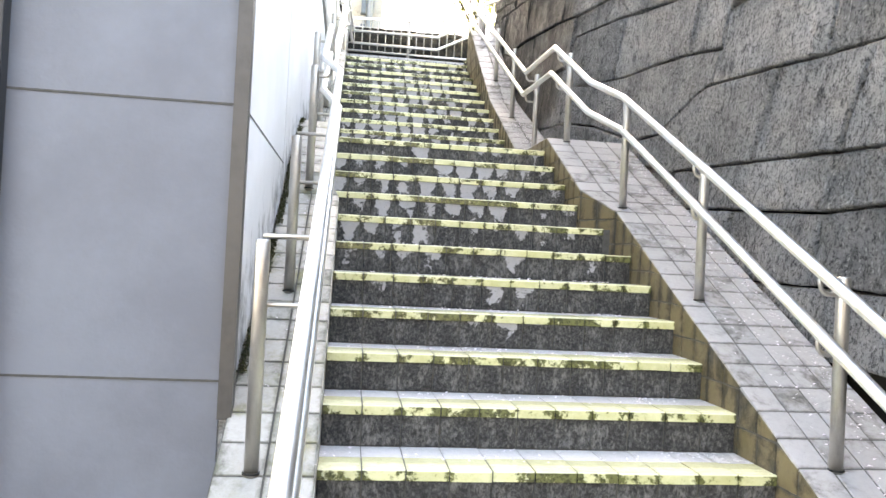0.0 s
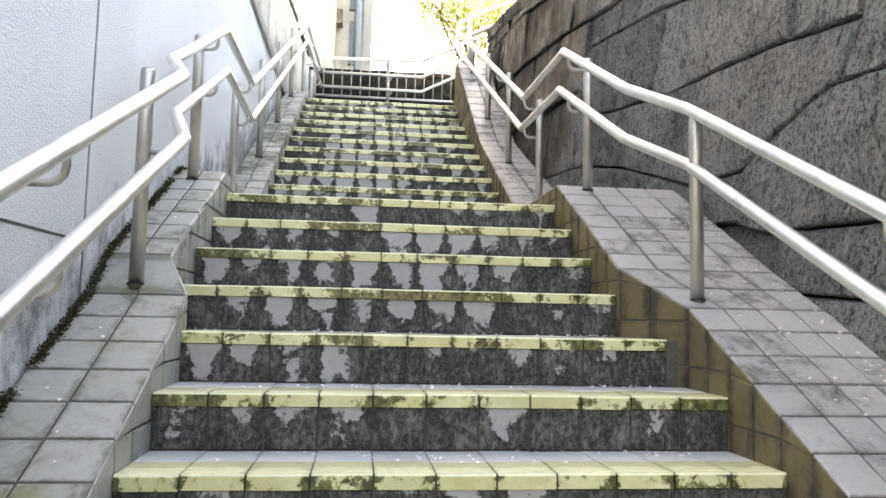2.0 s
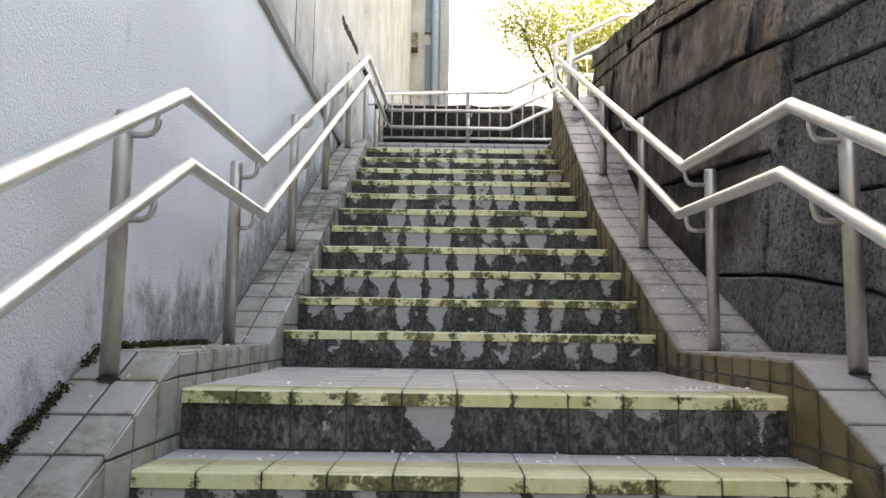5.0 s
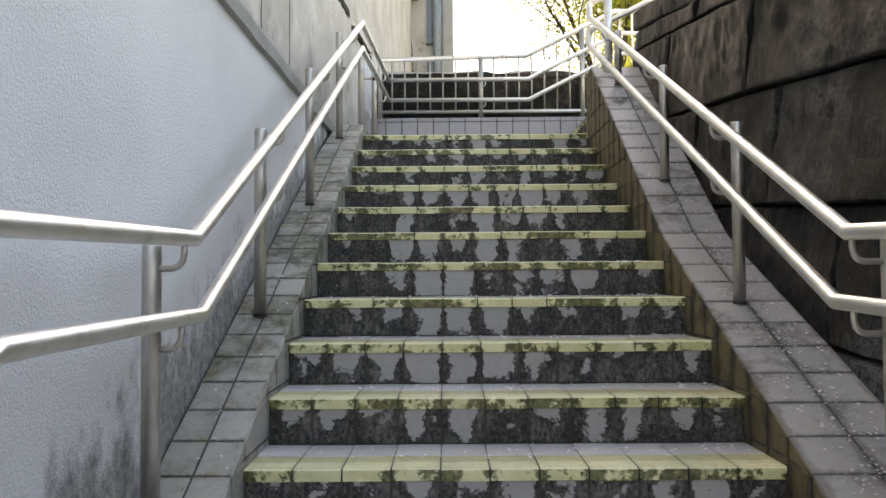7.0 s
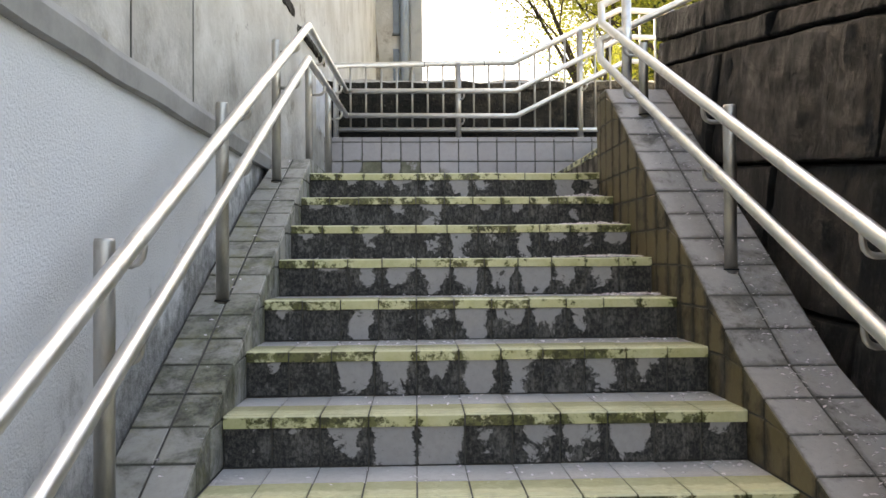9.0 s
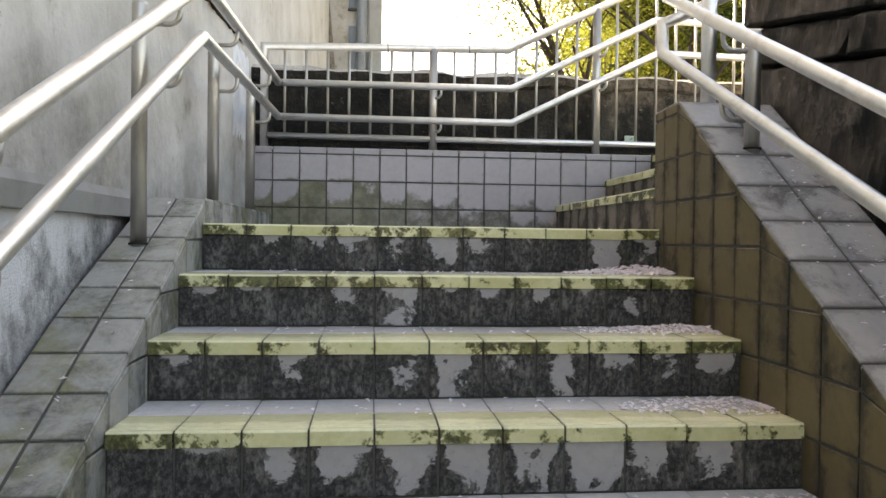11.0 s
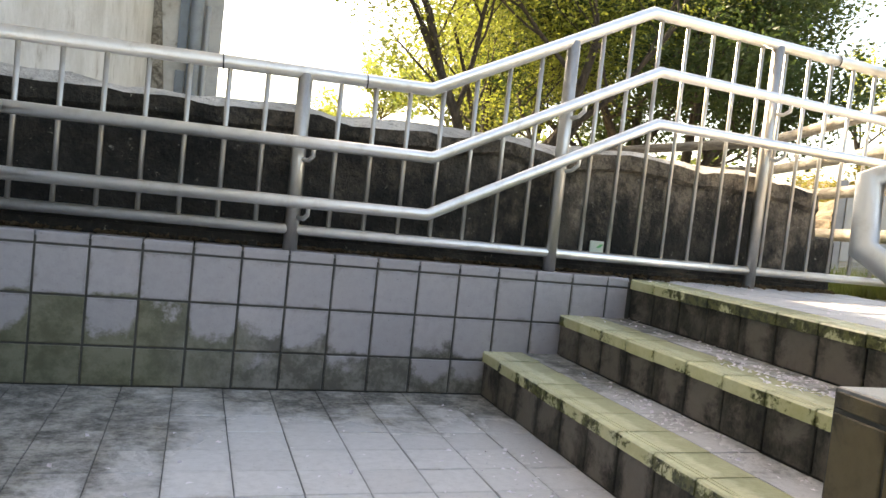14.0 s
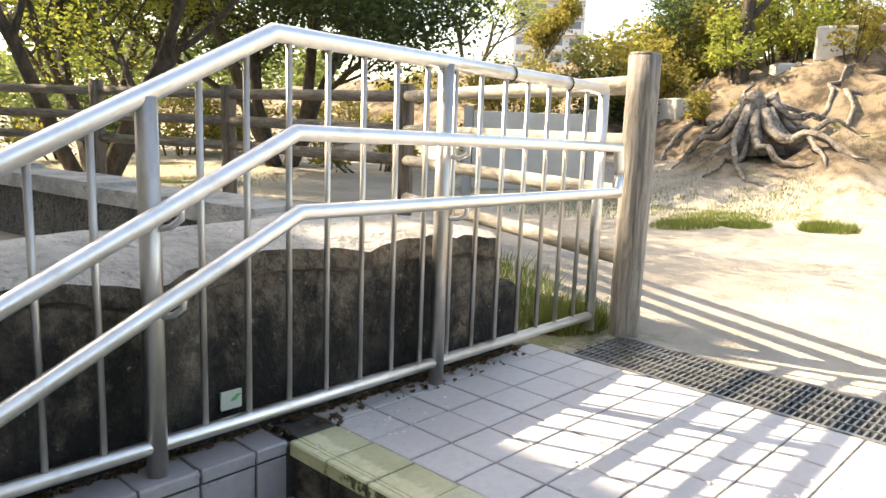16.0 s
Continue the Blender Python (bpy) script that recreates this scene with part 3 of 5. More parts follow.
def curb(name, inner, outer, top, ys, columns, mat, side, label, floor_z):
    """A sloping tiled curb: bed, top tiles, and tiles on the face towards the steps."""
    e = 0.005
    sgn = 1 if inner(5) > outer(5) else -1
    verts, faces = [], []
    for y in ys:
        i, o, t, b = inner(y) - sgn * e, outer(y), top(y) - e, floor_z(y)
        verts += [(i, y, b), (i, y, t), (o, y, t), (o, y, b)]
    for n in range(len(ys) - 1):
        for s in range(4):
            faces.append((n * 4 + s, n * 4 + (s + 1) % 4, n * 4 + 4 + (s + 1) % 4, n * 4 + 4 + s))
    k = 4 * (len(ys) - 1)
    faces += [(0, 1, 2, 3), (k + 3, k + 2, k + 1, k)]
    body = tagged(mesh_object(name, verts, faces, GROUT), label, "curb", kind="structure")
    for y0, y1 in zip(ys, ys[1:]):
        nc = columns((y0 + y1) / 2)
        for c in range(nc):
            f0, f1 = c / nc, (c + 1) / nc
            P = [(inner(y) + (outer(y) - inner(y)) * f, y, top(y)) for y, f in ((y0, f0), (y0, f1), (y1, f1), (y1, f0))]
            if sgn > 0:
                P = [P[1], P[0], P[3], P[2]]
            quad_tile("curb_tile", body, mat, *P)
        t0, t1, b0 = top(y0) - 0.004, top(y1) - 0.004, floor_z((y0 + y1) / 2)
        lev = math.ceil(b0 / 0.152) * 0.152 - 0.152
        while lev < max(t0, t1) - 0.01:
            lo = max(lev, b0)
            za, zb = min(lev + 0.152, t0), min(lev + 0.152, t1)
            la, lb = min(lo, za - 0.004), min(lo, zb - 0.004)
            Q = [(inner(y0), y0, la), (inner(y1), y1, lb), (inner(y1), y1, zb), (inner(y0), y0, za)]
            if sgn < 0:
                Q = [Q[1], Q[0], Q[3], Q[2]]
            if max(za - la, zb - lb) > 0.02:
                quad_tile("side_tile", body, side, *Q, chamfer=0.002)
            lev += 0.152
    return body


def rows(breaks, size):
    out = [breaks[0]]
    for a, b in zip(breaks, breaks[1:]):
        out += steps_between(a, b, size)[1:]
    return out


# ---- setting: stairs, curbs, landings ----
low_body = stair_body("stairs_lower", STEPS_LOW, 0.46, 2.25, 6.84, "lower flight of tiled stone steps with mouldy risers")
up_body = stair_body("stairs_upper", STEPS_UP, 0.46, 2.12, Y_END, "upper flight of tiled steps with yellow edges")
flight(low_body, STEPS_LOW, left_in, right_in, 0.303, 6.825 - STEPS_LOW[-1][0])
flight(up_body, STEPS_UP, left_in, right_in, 0.3113, Y_END - STEPS_UP[-1][0])

stair_z = along([(0.9, -0.2)] + [(y, z - 0.36) for y, z in STEPS_LOW] + [(6.82, 2.2)] + [(y, z - 0.36) for y, z in STEPS_UP] + [(11.6, 4.0)])
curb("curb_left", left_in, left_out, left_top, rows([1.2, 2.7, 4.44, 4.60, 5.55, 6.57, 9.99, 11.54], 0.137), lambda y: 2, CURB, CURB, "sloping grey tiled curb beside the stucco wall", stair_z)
curb("curb_right", right_in, right_out, right_top, rows([1.2, 4.33, 4.64, 5.55, 6.53, 8.1, 9.78, 10.005], 0.137), lambda y: 4 if y < 5.55 else (3 if y < 6.2 else 2), CURBR, SIDE, "sloping pale tiled curb beside the stone wall", stair_z)

# wall at the head of the stairs and the three side steps
end_wall = tagged(box("wall_end", (0.3, Y_END + 0.005, 3.9), (2.73, Y_END + 0.24, Z_PLAZA - 0.012), GROUT), "low tiled wall behind the top landing", "wall", kind="structure")
xs = [0.366 + 0.15 * i for i in range(16)] + [2.71]
for a, b in zip(xs, xs[1:]):
    quad_tile("coping_tile", end_wall, WALLTILE, (a, Y_END - 0.004, Z_PLAZA), (b, Y_END - 0.004, Z_PLAZA), (b, Y_END + 0.12, Z_PLAZA), (a, Y_END + 0.12, Z_PLAZA))
    for z0, z1, m in ((4.16, 4.285, WALLTILE), (4.285, 4.437, WALLTILE), (4.437, 4.589, WALLTILE), (4.589, 4.63, WALLTILE)):
        quad_tile("wall_tile", end_wall, m, (a, Y_END, z0), (b, Y_END, z0), (b, Y_END, z1), (a, Y_END, z1))

SIDE_STEPS = [(2.144, 4.32), (2.435, 4.471), (2.722, Z_PLAZA)]
_v, _f = hexa([(2.156, 10.0, 3.9), (2.80, 10.0, 3.9), (2.80, Y_END, 3.9), (2.156, Y_END, 3.9)], [(2.156, 10.0, 4.3), (2.80, 10.0, 4.3), (2.80, Y_END, 4.3), (2.156, Y_END, 4.3)])
side_body = tagged(mesh_object("stairs_side", _v, _f, GROUT), "three tiled side steps with yellow edges and dark risers", "stairs", kind="structure")
mesh_object("step_bed", *hexa([(2.447, 10.0, 4.3), (2.80, 10.0, 4.3), (2.80, Y_END, 4.3), (2.447, Y_END, 4.3)], [(2.447, 10.0, 4.459), (2.80, 10.0, 4.459), (2.80, Y_END, 4.459), (2.447, Y_END, 4.459)]), GROUT, side_body)
mesh_object("step_bed", *hexa([(2.734, 10.0, 4.459), (2.80, 10.0, 4.459), (2.80, Y_END, 4.459), (2.734, Y_END, 4.459)], [(2.734, 10.0, 4.612), (2.80, 10.0, 4.612), (2.80, Y_END, 4.612), (2.734, Y_END, 4.612)]), GROUT, side_body)
_ys = [Y_END - 0.1525 * i for i in range(11)]
for n, (x, z) in enumerate(SIDE_STEPS):
    zb = 4.16 if n == 0 else SIDE_STEPS[n - 1][1]
    x2 = SIDE_STEPS[n + 1][0] if n < 2 else x + 0.15
    for a, b in zip(_ys[1:], _ys):
        quad_tile("riser_tile", side_body, SIDERISER, (x, b, zb), (x, a, zb), (x, a, z - 0.036), (x, b, z - 0.036))
        nosing(side_body, (x, (a + b) / 2, z), 0.1525, -90)
        if n < 2:
            quad_tile("tread_tile", side_body, TILE, (x + 0.149, a, z), (x2, a, z), (x2, b, z), (x + 0.149, b, z))

plaza = tagged(box("floor_plaza", (2.75, 8.0, 4.3), (3.9, Y_END + 0.145, Z_PLAZA - 0.004), GROUT), "upper plaza paved with grey square tiles", "floor", kind="structure")
_xs = [2.87 + 0.1525 * i for i in range(7)] + [3.9]
_ys2 = [Y_END + 0.115] + [Y_END + 0.02 - 0.1525 * i for i in range(17)]
for a, b in zip(_xs, _xs[1:]):
    for c, d in zip(_ys2[1:], _ys2):
        quad_tile("paving_tile", plaza, PLAZATILE, (a, c, Z_PLAZA), (b, c, Z_PLAZA), (b, d, Z_PLAZA), (a, d, Z_PLAZA))

# ---- ground ----
def ground_height(x, y):
    n = noise.noise(Vector((x * 0.35, y * 0.35, 3))) * 0.05
    if x > 3.04 and y < 9.0:
        return min(4.55, 3.55 + 0.2 * (y - 2.5)) + 0.35 * min(1.0, max(0.0, (x - 3) / 4)) if y > -3 else 2.4
    if y > 11.9 or x > 3.04:
        hill = max(0.0, min(1.0, (x - 9.2 - 0.25 * max(0, y - 14)) / 6.0))
        far = max(0.0, min(1.0, (y - 26) / 30))
        z = 4.602 + n * (0.0 if x < 4.4 and y < 12.5 else 1.0) + 2.1 * hill ** 1.2 + (noise.noise(Vector((x * 0.9, y * 0.9, 9))) * 0.4 + noise.noise(Vector((x * 2.3, y * 2.3, 4))) * 0.22) * min(1.0, hill * 3)
        return z - 0.4 * far
    return -0.015


def axis(lo, hi, fine_lo, fine_hi, step, extra=()):
    vals = list(np.arange(fine_lo, fine_hi, step)) + list(extra)
    g = step
    a = fine_lo
    while a > lo:
        g *= 1.45
        a -= g
        vals.append(a)
    g, a = step, fine_hi
    while a < hi:
        vals.append(a)
        g *= 1.45
        a += g
    return sorted(set(round(float(v), 4) for v in vals))


gx = axis(-1500, 1500, -4, 20, 0.22, (3.02, 3.06))
gy = axis(-1500, 1500, -4, 28, 0.25, (8.99, 9.01, 11.88, 11.92))
gv = [(x, y, ground_height(x, y)) for y in gy for x in gx]
gw = len(gx)
gf = [(j * gw + i, j * gw + i + 1, (j + 1) * gw + i + 1, (j + 1) * gw + i) for j in range(len(gy) - 1) for i in range(gw - 1)]
ground = tagged(mesh_object("ground", gv, gf, DIRT, smooth=True), "sandy trodden earth with thin grass and a bank", "ground", kind="structure")

# ---- walls beside the stairs ----
wall_l = tagged(box("wall_left", (-0.3, 4.42, -0.1), (0.24, 10.45, 4.20), STUCCO), "long pale stucco wall with mould stains", "wall", kind="structure")
wall_c = tagged(box("wall_corner", (-6.0, 2.7, -0.1), (0.212, 4.40, 12.0), PANEL), "pale blue grey panel building corner", "wall", kind="structure")
_plan = [(-6.0, 4.402), (0.225, 4.402), (0.232, 9.4), (0.378, 11.62), (0.378, 11.75), (-6.0, 11.75)]
wall_u = tagged(mesh_object("wall_upper", *hexa([(x, y, 4.204) for x, y in _plan], [(x, y, 12.0) for x, y in _plan]), CONCRETE), "weathered concrete building wall above the ledge", "wall", kind="structure")
_plan = [(-0.3, 10.452), (0.30, 10.452), (0.378, 11.62), (0.378, 11.75), (-0.3, 11.75)]
mesh_object("wall_base", *hexa([(x, y, 3.9) for x, y in _plan], [(x, y, 4.203) for x, y in _plan]), CONCRETE, wall_u)
wall_w = tagged(box("wall_far", (-6.0, 11.752, 3.9), (0.372, 19.6, 11.2), CONCRETE), "stained white building wall beyond the railing", "wall", kind="structure")

box("side_face", (0.214, 2.705, -0.1), (0.24, 4.40, 12.0), STUCCO, wall_c, "pale stucco side face")
for z in (1.06, 2.04, 3.03, 4.02):
    box("panel_joint", (-6.0, 2.697, z - 0.004), (0.212, 2.7, z + 0.004), GROUT, wall_c)
    box("panel_joint", (0.24, 2.75, z - 0.004), (0.242, 4.39, z + 0.004), GROUT, wall_c)
box("wall_seam", (0.10, 4.395, 0.5), (0.236, 4.425, 4.2), DARKMETAL, wall_c)
box("corner_trim", (0.212, 2.672, 0.93), (0.262, 2.70, 7.0), TRIM, wall_c, "satin metal corner strip")
box("corner_trim", (0.24, 2.702, 0.95), (0.262, 2.735, 7.0), TRIM, wall_c)
box("door_frame", (-0.72, 2.64, 0.0), (-0.545, 2.70, 3.2), DARKMETAL, wall_c, "dark metal door frame", 0.006)
box("door_frame", (-1.9, 2.66, 0.0), (-0.72, 2.69, 3.2), FARGLASS, wall_c, "dark glass")
bm = bmesh.new()
ys = [4.45 + 0.1 * i for i in range(61)]
ring = []
for y in ys:
    j = noise.noise(Vector((y * 3, 0, 0))) * 0.006
    ring.append([bm.verts.new(p) for p in ((0.20, y, 4.17 + j), (0.268 + j, y, 4.176 + j), (0.275 + j * 1.5, y, 4.235), (0.262 + j, y, 4.262 + j), (0.20, y, 4.27))])
for a, b in zip(ring, ring[1:]):
    for i in range(4):
        bm.faces.new((a[i], a[i + 1], b[i + 1], b[i]))
bm.faces.new(ring[0][::-1]), bm.faces.new(ring[-1])
part("ledge", bm, PLASTER, wall_l, "chipped concrete ledge")
for y0 in (6.2, 8.0, 8.62):
    box("panel_joint", (0.225, y0 - 0.005, 4.28), (0.2325, y0 + 0.005, 9.0), GROUT, wall_u)


def rough_patch(name, y0, y1, z0, z1, out, mat, label, seed, ny=26, nz=10):
    """A ragged layer of old plaster standing off the skewed upper wall."""
    verts, faces = [], []
    for j in range(nz + 1):
        for i in range(ny + 1):
            u, v = i / ny, j / nz
            y = y0 + (y1 - y0) * u + 0.03 * noise.noise(Vector((u * 9, v * 9, seed)))
            z = z0 + (z1 - z0) * v + 0.035 * noise.noise(Vector((u * 14, v * 5, seed + 4)))
            rim = min(u, 1 - u, v, 1 - v) * 6
            d = (out + 0.012 * noise.noise(Vector((y * 9, z * 9, seed)))) * min(1, rim) - 0.004
            verts.append((float(np.interp(y, [9.4, 11.62], [0.232, 0.378])) + d, y, z))
    m = ny + 1
    faces = [(j * m + i, j * m + i + 1, (j + 1) * m + i + 1, (j + 1) * m + i) for j in range(nz) for i in range(ny)]
    mesh_object(name, verts, faces, mat, wall_u, label)


rough_patch("broken_plaster", 11.22, 11.60, 4.62, 5.15, 0.014, RUBBLE, "pale broken plaster patch", 2)
rough_patch("crack_edge", 10.6, 11.62, 5.17, 5.22, 0.03, DARKWALL, "dark broken crack in the wall", 3)
rough_patch("crack_edge", 9.75, 10.6, 5.22, 5.30, 0.012, DARKWALL, "", 5)


# ---- stone wall ----
def stone_top(y):
    return 5.10 - 0.205 * (10.08 - y)


def stone_x(y, z):
    return right_out(y) + 0.02 + 0.035 * (z - right_top(min(y, 10.0)))


_ys = [-9 + 0.5 * i for i in range(38)] + [10.05]
_v, _f = [], []
for y in _ys:
    xo, zt = stone_x(y, stone_top(y)) + 0.09, stone_top(y) - 0.06
    _v += [(xo, y, -0.3), (xo, y, zt), (3.3, y, zt), (3.3, y, -0.3)]
for i in range(len(_ys) - 1):
    _f += [(i * 4 + s, i * 4 + (s + 1) % 4, i * 4 + 4 + (s + 1) % 4, i * 4 + 4 + s) for s in range(4)]
_f += [(0, 1, 2, 3), tuple(4 * (len(_ys) - 1) + s for s in (3, 2, 1, 0))]
wall_r = tagged(mesh_object("wall_right", _v, _f, STONEJOINT), "dark dressed stone retaining wall with slanting joints", "wall", kind="structure")
rs = random.Random(5)

# bed joints from the foot upwards: uneven lines that climb with the stairs and jog where large stones bond
BEDS = [
    along([(-3, 0.95), (3, 1.15), (10, 1.3)]),
    along([(-3, 1.30), (3, 1.48), (10, 1.6)]),
    along([(-3, 1.66), (2.78, 1.84), (3.17, 1.83), (4.8, 1.95), (10, 2.2)]),
    along([(-3, 1.94), (2.81, 2.09), (3.37, 2.12), (4.8, 2.19), (5.0, 2.26), (10, 2.45)]),
    along([(-3, 2.34), (2.85, 2.55), (3.62, 2.62), (4.34, 2.68), (4.72, 2.57), (4.92, 2.48), (5.43, 2.50), (6.1, 2.72), (6.5, 2.80), (7.15, 2.85), (10, 3.1)]),
    along([(-3, 2.95), (3.2, 3.02), (4.15, 3.12), (4.19, 2.88), (4.68, 2.96), (5.23, 3.02), (6.18, 3.08), (6.44, 3.13), (6.56, 3.33), (7.21, 3.38), (8.36, 3.48), (10, 3.6)]),
    along([(-3, 3.3), (4.08, 3.33), (4.84, 3.39), (5.2, 3.46), (5.71, 3.55), (6.45, 3.58), (6.48, 3.77), (6.95, 3.85), (7.58, 3.92), (8.44, 4.02), (10.1, 4.22)]),
    along([(-3, 3.3), (4.08, 3.33), (4.84, 3.39), (5.2, 3.46), (5.62, 3.54), (5.86, 3.77), (6.45, 3.77), (6.48, 3.77), (6.95, 3.85), (7.58, 3.92), (8.44, 4.02), (10.1, 4.22)]),
    along([(-3, 3.6), (5.0, 3.90), (6.4, 4.13), (7.11, 4.26), (7.52, 4.33), (8.33, 4.49), (9.87, 4.75), (10.1, 4.79)]),
    lambda y: stone_top(y) - 0.155,
    stone_top,
]
# cross joints of each course: place along the wall at mid height, and lean towards the foot of the stairs
CROSS = [
    [(0.3, 0.1), (1.2, 0.05), (2.1, 0.12), (3.0, 0.1)],
    [(-0.2, 0.1), (0.7, 0.1), (1.5, 0.06), (2.3, 0.14), (3.2, 0.1), (4.0, 0.1)],
    [(0.4, 0.12), (1.2, 0.1), (2.1, 0.1), (2.86, 0.11), (3.12, 0.10), (3.9, 0.1), (4.7, 0.1)],
    [(0.1, 0.15), (1.0, 0.2), (2.0, 0.1), (2.98, 0.20), (3.69, 0.18), (4.96, 0.08), (5.9, 0.1)],
    [(0.2, 0.2), (1.3, 0.15), (2.2, 0.1), (3.17, 0.09), (4.25, 0.09), (5.58, 0.14), (6.62, 0.09), (7.28, 0.1), (8.1, 0.1), (9.0, 0.1)],
    [(0.4, 0.1), (1.5, 0.15), (2.6, 0.1), (3.5, 0.12), (4.57, 0.08), (5.77, 0.12), (6.50, 0.05), (7.72, 0.10), (8.65, 0.12), (9.35, 0.06)],
    [(5.925, 0.07), (6.465, 0.0)],
    [(1.0, 0.1), (2.2, 0.12), (3.3, 0.1), (4.5, 0.12), (5.45, 0.1), (6.75, 0.1), (7.9, 0.09), (9.15, 0.12)],
    [(4.0, 0.05), (5.1, 0.05), (6.1, 0.06), (7.05, 0.05), (8.0, 0.06), (8.62, 0.05), (9.4, 0.05)],
    [(3.6, 0.02), (4.7, 0.03), (5.65, 0.02), (6.6, 0.03), (7.5, 0.03), (8.45, 0.02), (9.3, 0.03)],
]


def stone(low, high, ya, yb, lean_a, lean_b, seed):
    """One dressed stone between two bed joints and two leaning cross joints: a flat hewn face with worn arrises."""
    nu, nv, gp, gz = 40, 24, 0.006, 0.006
    tilt_u, tilt_v, out = rs.uniform(-0.010, 0.010), rs.uniform(-0.008, 0.008), rs.uniform(-0.012, 0.016)
    verts = []
    for j in range(nv + 1):
        for i in range(nu + 1):
            u, v = 0.5 - 0.5 * math.cos(math.pi * i / nu), 0.5 - 0.5 * math.cos(math.pi * j / nv)
            y = (ya + gp + lean_a * (0.5 - v)) * (1 - u) + (yb - gp + lean_b * (0.5 - v)) * u
            z0 = min(low(y) + gz, stone_top(y))
            z1 = max(z0 + 0.001, min(high(y) - gz, stone_top(y)))
            z = z0 + (z1 - z0) * v
            w, h = yb - ya, z1 - z0
            ed = min(u * w, (1 - u) * w, v * h, (1 - v) * h)
            q = Vector((y * 2.3, z * 2.3, seed))
            st = Vector(((y + 0.25 * z) * 15, z * 4.0, seed))
            d = 0.016 * math.exp(-(ed / 0.005) ** 2) + 0.006 * noise.noise(q) + 0.009 * noise.noise(q * 3.7) + 0.006 * noise.noise(q * 8.1) + 0.008 * noise.noise(st) + 0.004 * noise.noise(st * 2.6) + tilt_u * (u - 0.5) * 2 + tilt_v * (v - 0.5) * 2 - out
            e = 0.006 * noise.noise(Vector((y * 14, z * 14, seed + 3))) if ed < 0.02 else 0
            verts.append((stone_x(y, z) + d, y + e, z + e))
    n1 = nu + 1
    faces = [(j * n1 + i, (j + 1) * n1 + i, (j + 1) * n1 + i + 1, j * n1 + i + 1) for j in range(nv) for i in range(nu)]
    rim = [i for i in range(n1)] + [j * n1 + nu for j in range(1, nv + 1)] + [nv * n1 + i for i in range(nu - 1, -1, -1)] + [j * n1 for j in range(nv - 1, 0, -1)]
    base = len(verts)
    for r in rim:
        verts.append((verts[r][0] + 0.12, verts[r][1], verts[r][2]))
    k = len(rim)
    faces += [(rim[i], rim[(i + 1) % k], base + (i + 1) % k, base + i) for i in range(k)]
    ctr = Vector(verts[0])
    mesh_object("stone", [Vector(v) - ctr for v in verts], faces, STONE, wall_r, loc=ctr)


for c, cross in enumerate(CROSS):
    joints = [(-3.0, 0.0)] + cross + [(10.06, 0.0)]
    for (ya, la), (yb, lb) in zip(joints, joints[1:]):
        mid = (ya + yb) / 2
        thick = max(min(BEDS[c + 1](y), stone_top(y)) - BEDS[c](y) for y in (ya + 0.02, mid, yb - 0.02))
        if thick > 0.06 and BEDS[c + 1](ya) > right_top(min(max(ya, 0.9), 10)) - 0.3:
            stone(BEDS[c], BEDS[c + 1], ya, yb, la, lb, c * 17 + ya)

# ---- rails ----
LU = [(0.54, 1.0, 0.95), (0.54, 4.33, 2.58), (0.435, 4.61, 2.725), (0.432, 5.59, 3.218), (0.427, 6.53, 3.24), (0.475, 9.99, 5.005), (0.55, 11.50, 4.975)]
LL = [(0.54, 1.0, 0.73), (0.54, 4.40, 2.39), (0.435, 4.69, 2.548), (0.432, 5.66, 3.032), (0.421, 6.60, 3.034), (0.475, 9.97, 4.81), (0.55, 11.50, 4.787)]
RU = [(2.29, 1.0, 0.82), (2.29, 4.43, 2.59), (2.15, 4.67, 2.73), (2.15, 5.585, 3.21), (2.15, 6.53, 3.245), (2.15, 9.97, 5.02), (2.15, 9.98, 5.13), (2.72, 9.90, 5.385), (3.4, 9.9, 5.385)]
RL = [(2.29, 1.0, 0.60), (2.29, 4.43, 2.385), (2.15, 4.70, 2.54), (2.15, 5.66, 3.03), (2.15, 6.60, 3.06), (2.15, 10.01, 4.825), (2.15, 10.015, 4.935), (2.72, 9.90, 5.19), (3.4, 9.9, 5.19)]


def rail_at(pts, y):
    for p, q in zip(pts, pts[1:]):
        if p[1] <= y <= q[1]:
            f = (y - p[1]) / (q[1] - p[1])
            return Vector(p).lerp(Vector(q), f)
    return Vector(pts[-1])


def handrail(name, label, upper, lower, posts, top):
    h = thing(name, label, "handrail")
    tube("upper_rail", upper, 0.0215, STEEL, h)
    tube("lower_rail", lower, 0.0215, STEEL, h)
    for x, y in posts:
        base = top(y)
        zu = rail_at(upper, y).z - (0.09 if y < 4.45 and x < 1 else 0.075 if y > 10.2 else 0.015)
        p = tube("post", [(x, y, base - 0.02), (x, y, zu - 0.008), (x, y, zu)], 0.024, POSTSTEEL, h, radii=[0.024, 0.024, 0.0215])
        tube("joint_ring", [(x, y, base - 0.004), (x, y, base + 0.002)], 0.029, STONEJOINT, p, "thin dark ring round the foot")
        for r in (upper, lower):
            a = rail_at(r, y)
            s = 1 if a.x > x else -1
            drop = a.z - 0.078
            arm = [(x, y, drop), (a.x - 0.030 * s, y, drop), (a.x - 0.014 * s, y, drop + 0.006), (a.x - 0.004 * s, y, drop + 0.018), (a.x, y, drop + 0.036), (a.x, y, a.z - 0.012)]
            tube("bracket", arm, 0.0085, POSTSTEEL, p, sides=10)
    return h


